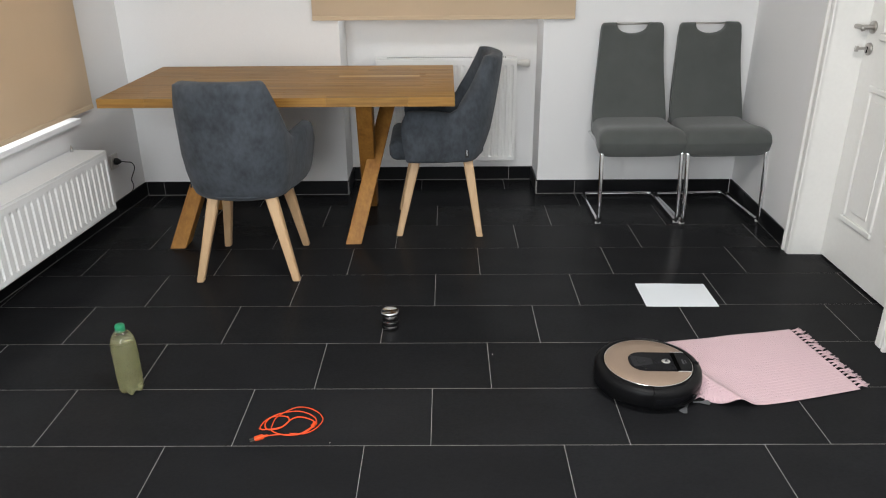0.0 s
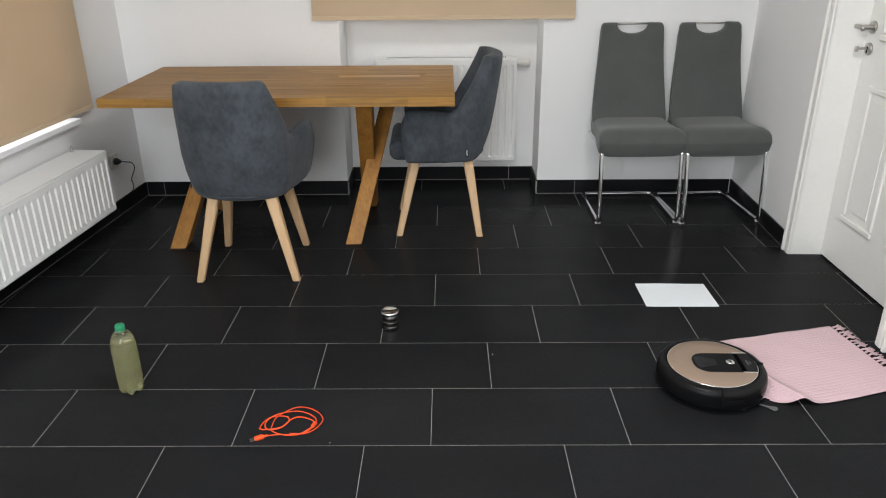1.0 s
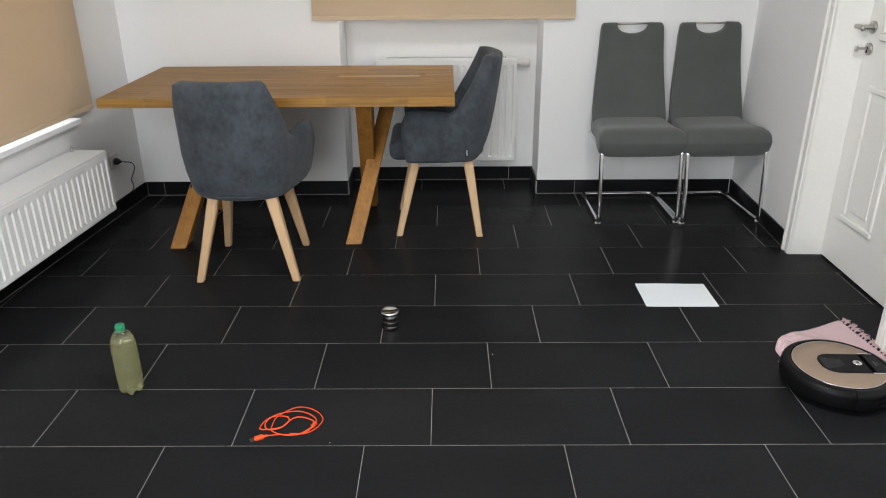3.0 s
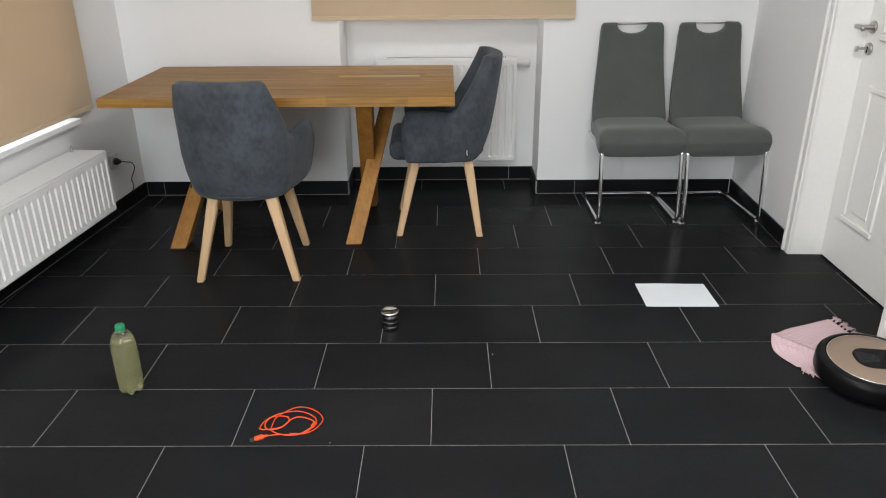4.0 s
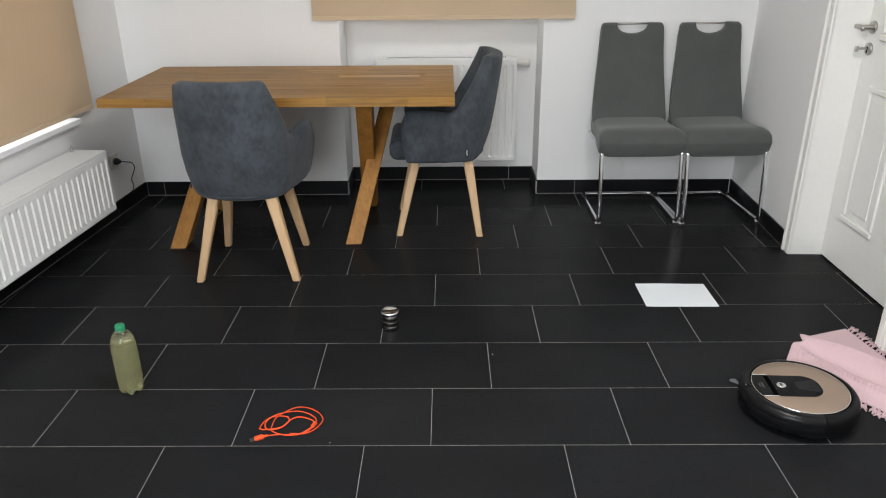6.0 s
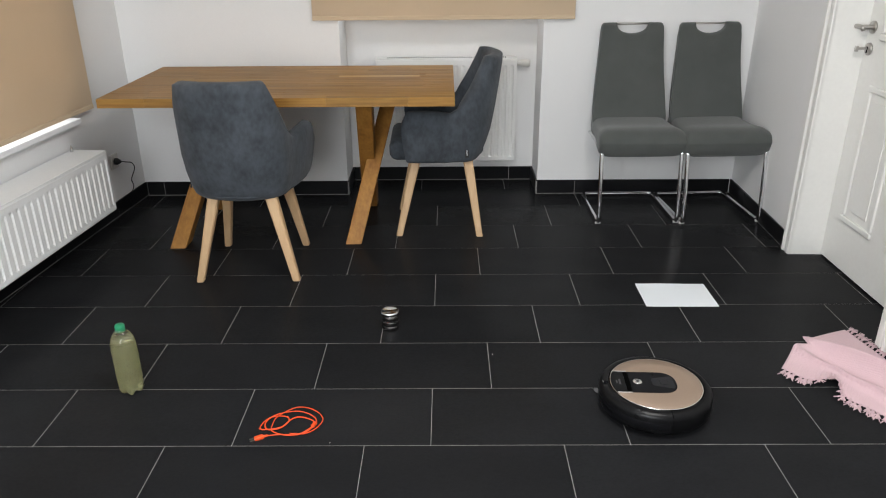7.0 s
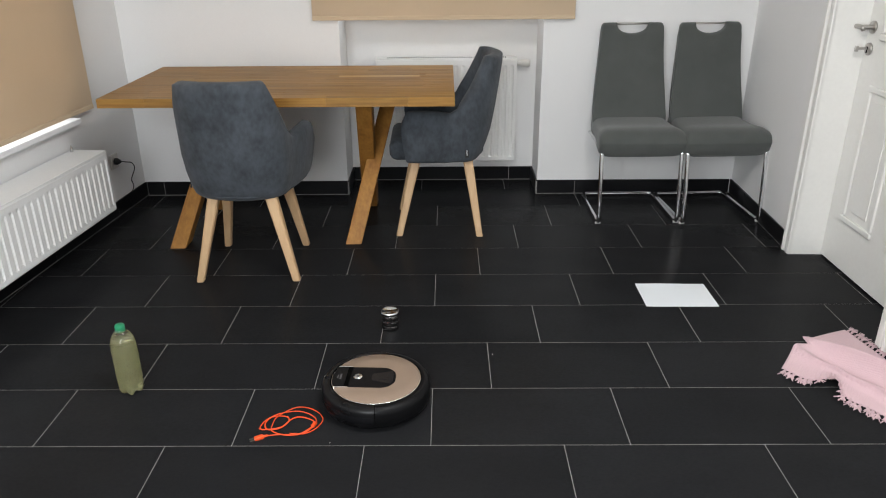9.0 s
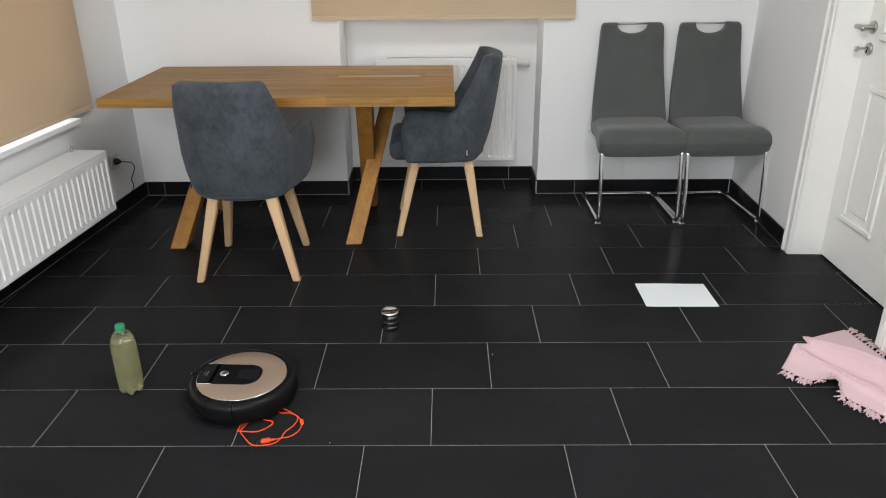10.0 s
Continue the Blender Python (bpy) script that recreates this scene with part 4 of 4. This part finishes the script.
def rug_piece():
    """A small patch of cloth, its top falling off slightly to the edges."""
    hu, hv, n = 0.64 * RUG_L / NU, 0.72 * RUG_W / NV, 3
    rings = []
    for i in range(n + 1):
        a = -1 + 2 * i / n
        top = [(a * hu, -hv, -0.0010)] + [(a * hu, hv * (-1 + 2 * j / n), 0.0010 - 0.00012 * a * a - 0.00012 * (-1 + 2 * j / n) ** 2) for j in range(n + 1)] + [(a * hu, hv, -0.0010)]
        rings.append(top)
    me = mesh_of("weave_piece", loft(rings), M_RUG)
    for p in me.polygons:
        p.use_smooth = p.normal.z > 0.8
    return me


def tassel_mesh(k):
    """A knot and a bunch of loose strands of yarn along +x."""
    rng = random.Random(50 + k)
    bm = bmesh.new()
    tmp = bpy.data.meshes.new("tmp")
    for s in range(13):
        a = rng.uniform(-0.42, 0.42)
        ln = rng.uniform(0.026, 0.052)
        pts = [(0, 0, 0.001), (0.010, 0.0005 * (s - 6), 0.003), (0.6 * ln, 0.5 * ln * math.sin(a * 0.7), 0.002 + 0.002 * rng.random()), (ln * math.cos(a), ln * math.sin(a), 0.001)]
        one = tube(spline(pts, 7), 0.0016, 5)
        one.to_mesh(tmp)
        one.free()
        bm.from_mesh(tmp)
    bpy.data.meshes.remove(tmp)
    bmesh.ops.create_icosphere(bm, subdivisions=1, radius=0.0046, matrix=Matrix.Translation((0.008, 0, 0.002)))
    return mesh_of("tassel", bm, M_TASSEL, True)


weave, tassels = rug_piece(), [tassel_mesh(k) for k in range(6)]
RUG_PIECES = []
for i in range(NU):
    for j in range(NV):
        ob = new("weave_piece", weave)
        ob.parent = rug
        RUG_PIECES.append((ob, (i + 0.5) / NU, (j + 0.5) / NV, None, 0.00001 * (i % 2) + 0.000005 * (j % 2)))
ob = part("sewn_label", box(-0.009, 0.009, -0.012, 0.014, -0.0008, 0.0), M_TAG, rug, "small white sewn label")
RUG_PIECES.append((ob, 0.24, 0.97, None, -0.006))
for end in (0, 1):
    for j in range(20):
        ob = new("tassel", tassels[(j * 5 + end) % 6])
        ob.parent = rug
        turn = 12 * math.sin(j * 2.1 + end) + (180 if end == 0 else 0)
        RUG_PIECES.append((ob, 0.0 if end == 0 else 1.0, (j + 0.5) / 20, turn, 0.0))

# ---- orange cord, of short stiff pieces ----
cord = thing("extension_cord", pose(-0.45, 0.1, 0), "thin bright orange cord coiled loosely, with its plug", "cord")
CORD_A = [(-0.518, 0.037), (-0.500, 0.044), (-0.455, 0.049), (-0.405, 0.049), (-0.372, 0.085), (-0.366, 0.110), (-0.390, 0.128), (-0.425, 0.135), (-0.448, 0.118), (-0.468, 0.085),
          (-0.505, 0.072), (-0.531, 0.078), (-0.527, 0.110), (-0.505, 0.136), (-0.462, 0.140), (-0.449, 0.115), (-0.470, 0.078), (-0.508, 0.075), (-0.520, 0.110), (-0.492, 0.150), (-0.440, 0.168),
          (-0.385, 0.148), (-0.362, 0.112), (-0.385, 0.060), (-0.440, 0.045), (-0.488, 0.062), (-0.497, 0.100), (-0.486, 0.142), (-0.435, 0.190), (-0.375, 0.170), (-0.344, 0.130), (-0.352, 0.085), (-0.385, 0.055), (-0.43, 0.052)]
CORD_B = [(-0.493, 0.021), (-0.457, 0.031), (-0.428, 0.042), (-0.407, 0.07), (-0.407, 0.11), (-0.425, 0.139), (-0.456, 0.157), (-0.482, 0.16), (-0.506, 0.173), (-0.531, 0.155), (-0.532, 0.128), (-0.505, 0.116),
          (-0.498, 0.099), (-0.514, 0.079), (-0.545, 0.062), (-0.59, 0.065), (-0.598, 0.076), (-0.59, 0.099), (-0.569, 0.125), (-0.533, 0.164), (-0.483, 0.182), (-0.436, 0.148), (-0.423, 0.127), (-0.43, 0.095),
          (-0.449, 0.059), (-0.459, 0.026), (-0.48, 0.002), (-0.512, -0.006), (-0.54, 0.002), (-0.57, 0.035), (-0.589, 0.068), (-0.578, 0.102), (-0.564, 0.14), (-0.516, 0.17)]
NC = 150


def cord_lift(k):
    return 0.0032 + 0.0022 * (0.5 + 0.5 * math.sin(k * 0.55)) * min(1, k / 12)


CA = [Vector((p.x + 0.45, p.y - 0.1, cord_lift(k))) for k, p in enumerate(spline([(x, y, 0) for x, y in CORD_A], NC + 1))]
CB = [Vector((p.x + 0.45, p.y - 0.1, cord_lift(k))) for k, p in enumerate(spline([(x, y, 0) for x, y in CORD_B], NC + 1))]
link = mesh_of("cord_piece", tube([(-0.0085, 0, 0), (-0.0075, 0, 0), (0, 0, 0), (0.0075, 0, 0), (0.0085, 0, 0)], 0.0017, 8), M_CORD, True)
CORD_PIECES = []
for k in range(NC):
    ob = new("cord_piece", link)
    ob.parent = cord
    CORD_PIECES.append((ob, k))
plug = part("plug", box(-0.026, 0.002, -0.008, 0.008, -0.005, 0.006, 0.003, 2), M_CORD, cord, "orange moulded plug", True)
for y in (-0.0045, 0.0045):
    part("prong", box(-0.040, -0.025, y - 0.0012, y + 0.0012, -0.002, 0.001), M_PIN, plug)
part("strain_relief", tube([(0.0, 0, 0), (0.014, 0, 0)], 0.0036, 8), M_CORD, plug, "", True)
clip = part("cord_clip", box(-0.012, 0.012, -0.0055, 0.0055, -0.003, 0.006, 0.002, 2), M_CORD, cord, "orange moulded clip", True)


def cord_pose(t, k):
    f = min(1, max(0, (t - 9.35) / 0.65))
    pt = lambda i: CA[min(NC, max(0, i))].lerp(CB[min(NC, max(0, i))], f)
    a, b = pt(k), pt(k + 1)
    x = (b - a).normalized()
    y = Vector((0, 0, 1)).cross(x).normalized()
    m = Matrix((x, y, x.cross(y))).transposed().to_4x4()
    m.translation = (a + b) / 2
    return m


# ---- floor tiles, in thirds bond ----
TILES = {}


def lay_tile(x0, x1, y0, y1):
    """One tile between those joints; alike tiles share their mesh."""
    w, d = round(x1 - x0, 3), round(y1 - y0, 3)
    if (w, d) not in TILES:
        TILES[w, d] = mesh_of("tile", box(-w / 2 + 0.0011, w / 2 - 0.0011, -d / 2 + 0.0011, d / 2 - 0.0011, -0.008, 0.0, 0.0012, 1), M_TILE)
    ob = new("tile", TILES[w, d])
    ob.parent = floor
    ob.location = ((x0 + x1) / 2, (y0 + y1) / 2, 0)


for k in range(-10, 8):
    y = 0.3 * k
    west = -1.82 - 0.0852 * (YB - y - 0.15)
    for n in range(-5, 4):
        x = 0.2 * (k % 3) + 0.6 * n
        x0, x1 = max(x, round(west, 1)), min(x + 0.6, 1.9)
        if x1 - x0 > 0.05:
            lay_tile(x0, x1, max(y, YS + 0.001), y + 0.3)
# last row, cut short at the niche
for x0, x1 in ((-0.53, -0.1), (-0.1, 0.4), (0.4, 0.59)):
    lay_tile(x0, x1, 2.4, YN - 0.004)


# ---- all that moves ----
def motions():
    lean = {3.2: 1.0, 3.55: 2.0, 3.8: 2.5, 4.0: 3.5, 4.2: 4.0, 4.5: 4.0, 4.8: 3.5, 5.0: 3.0, 5.2: 2.2, 5.5: 1.0}
    walk(robot, [(t, pose(x, y, 0.12 * math.sin(radians(lean.get(t, 0))), lean.get(t, 0)) @ pose(0, 0, 0, 0, 0, h)) for t, x, y, h in DRIVE])
    base = pose(0.118, -0.105, 0)
    walk(side_brush, [(k * 0.1, base @ pose(0, 0, 0, 0, 0, -63 * k)) for k in range(101)])
    times = (0.0, 0.5, 1.0, 1.25, 1.5, 1.75, 2.0, 2.25, 2.5, 2.7, 3.2, 3.8, 4.2, 4.5, 4.8, 5.0, 5.2, 5.45, 5.7, 6.0, 6.3, 10.0)
    states = [rug_state(t) for t in times]
    for ob, u, v, turn, lift in RUG_PIECES:
        tail = pose(0, 0, lift) if turn is None else pose(0, 0, 0, 0, 0, turn)
        walk(ob, [(t, rug_pose(t, u, v, st) @ tail) for t, st in zip(times, states)])
    ct = (0.0, 9.35, 9.5, 9.65, 9.8, 10.0)
    for ob, k in CORD_PIECES:
        walk(ob, [(t, cord_pose(t, k)) for t in ct])
    walk(plug, [(t, cord_pose(t, 0)) for t in ct])
    walk(clip, [(t, cord_pose(t, 18)) for t in ct])


motions()
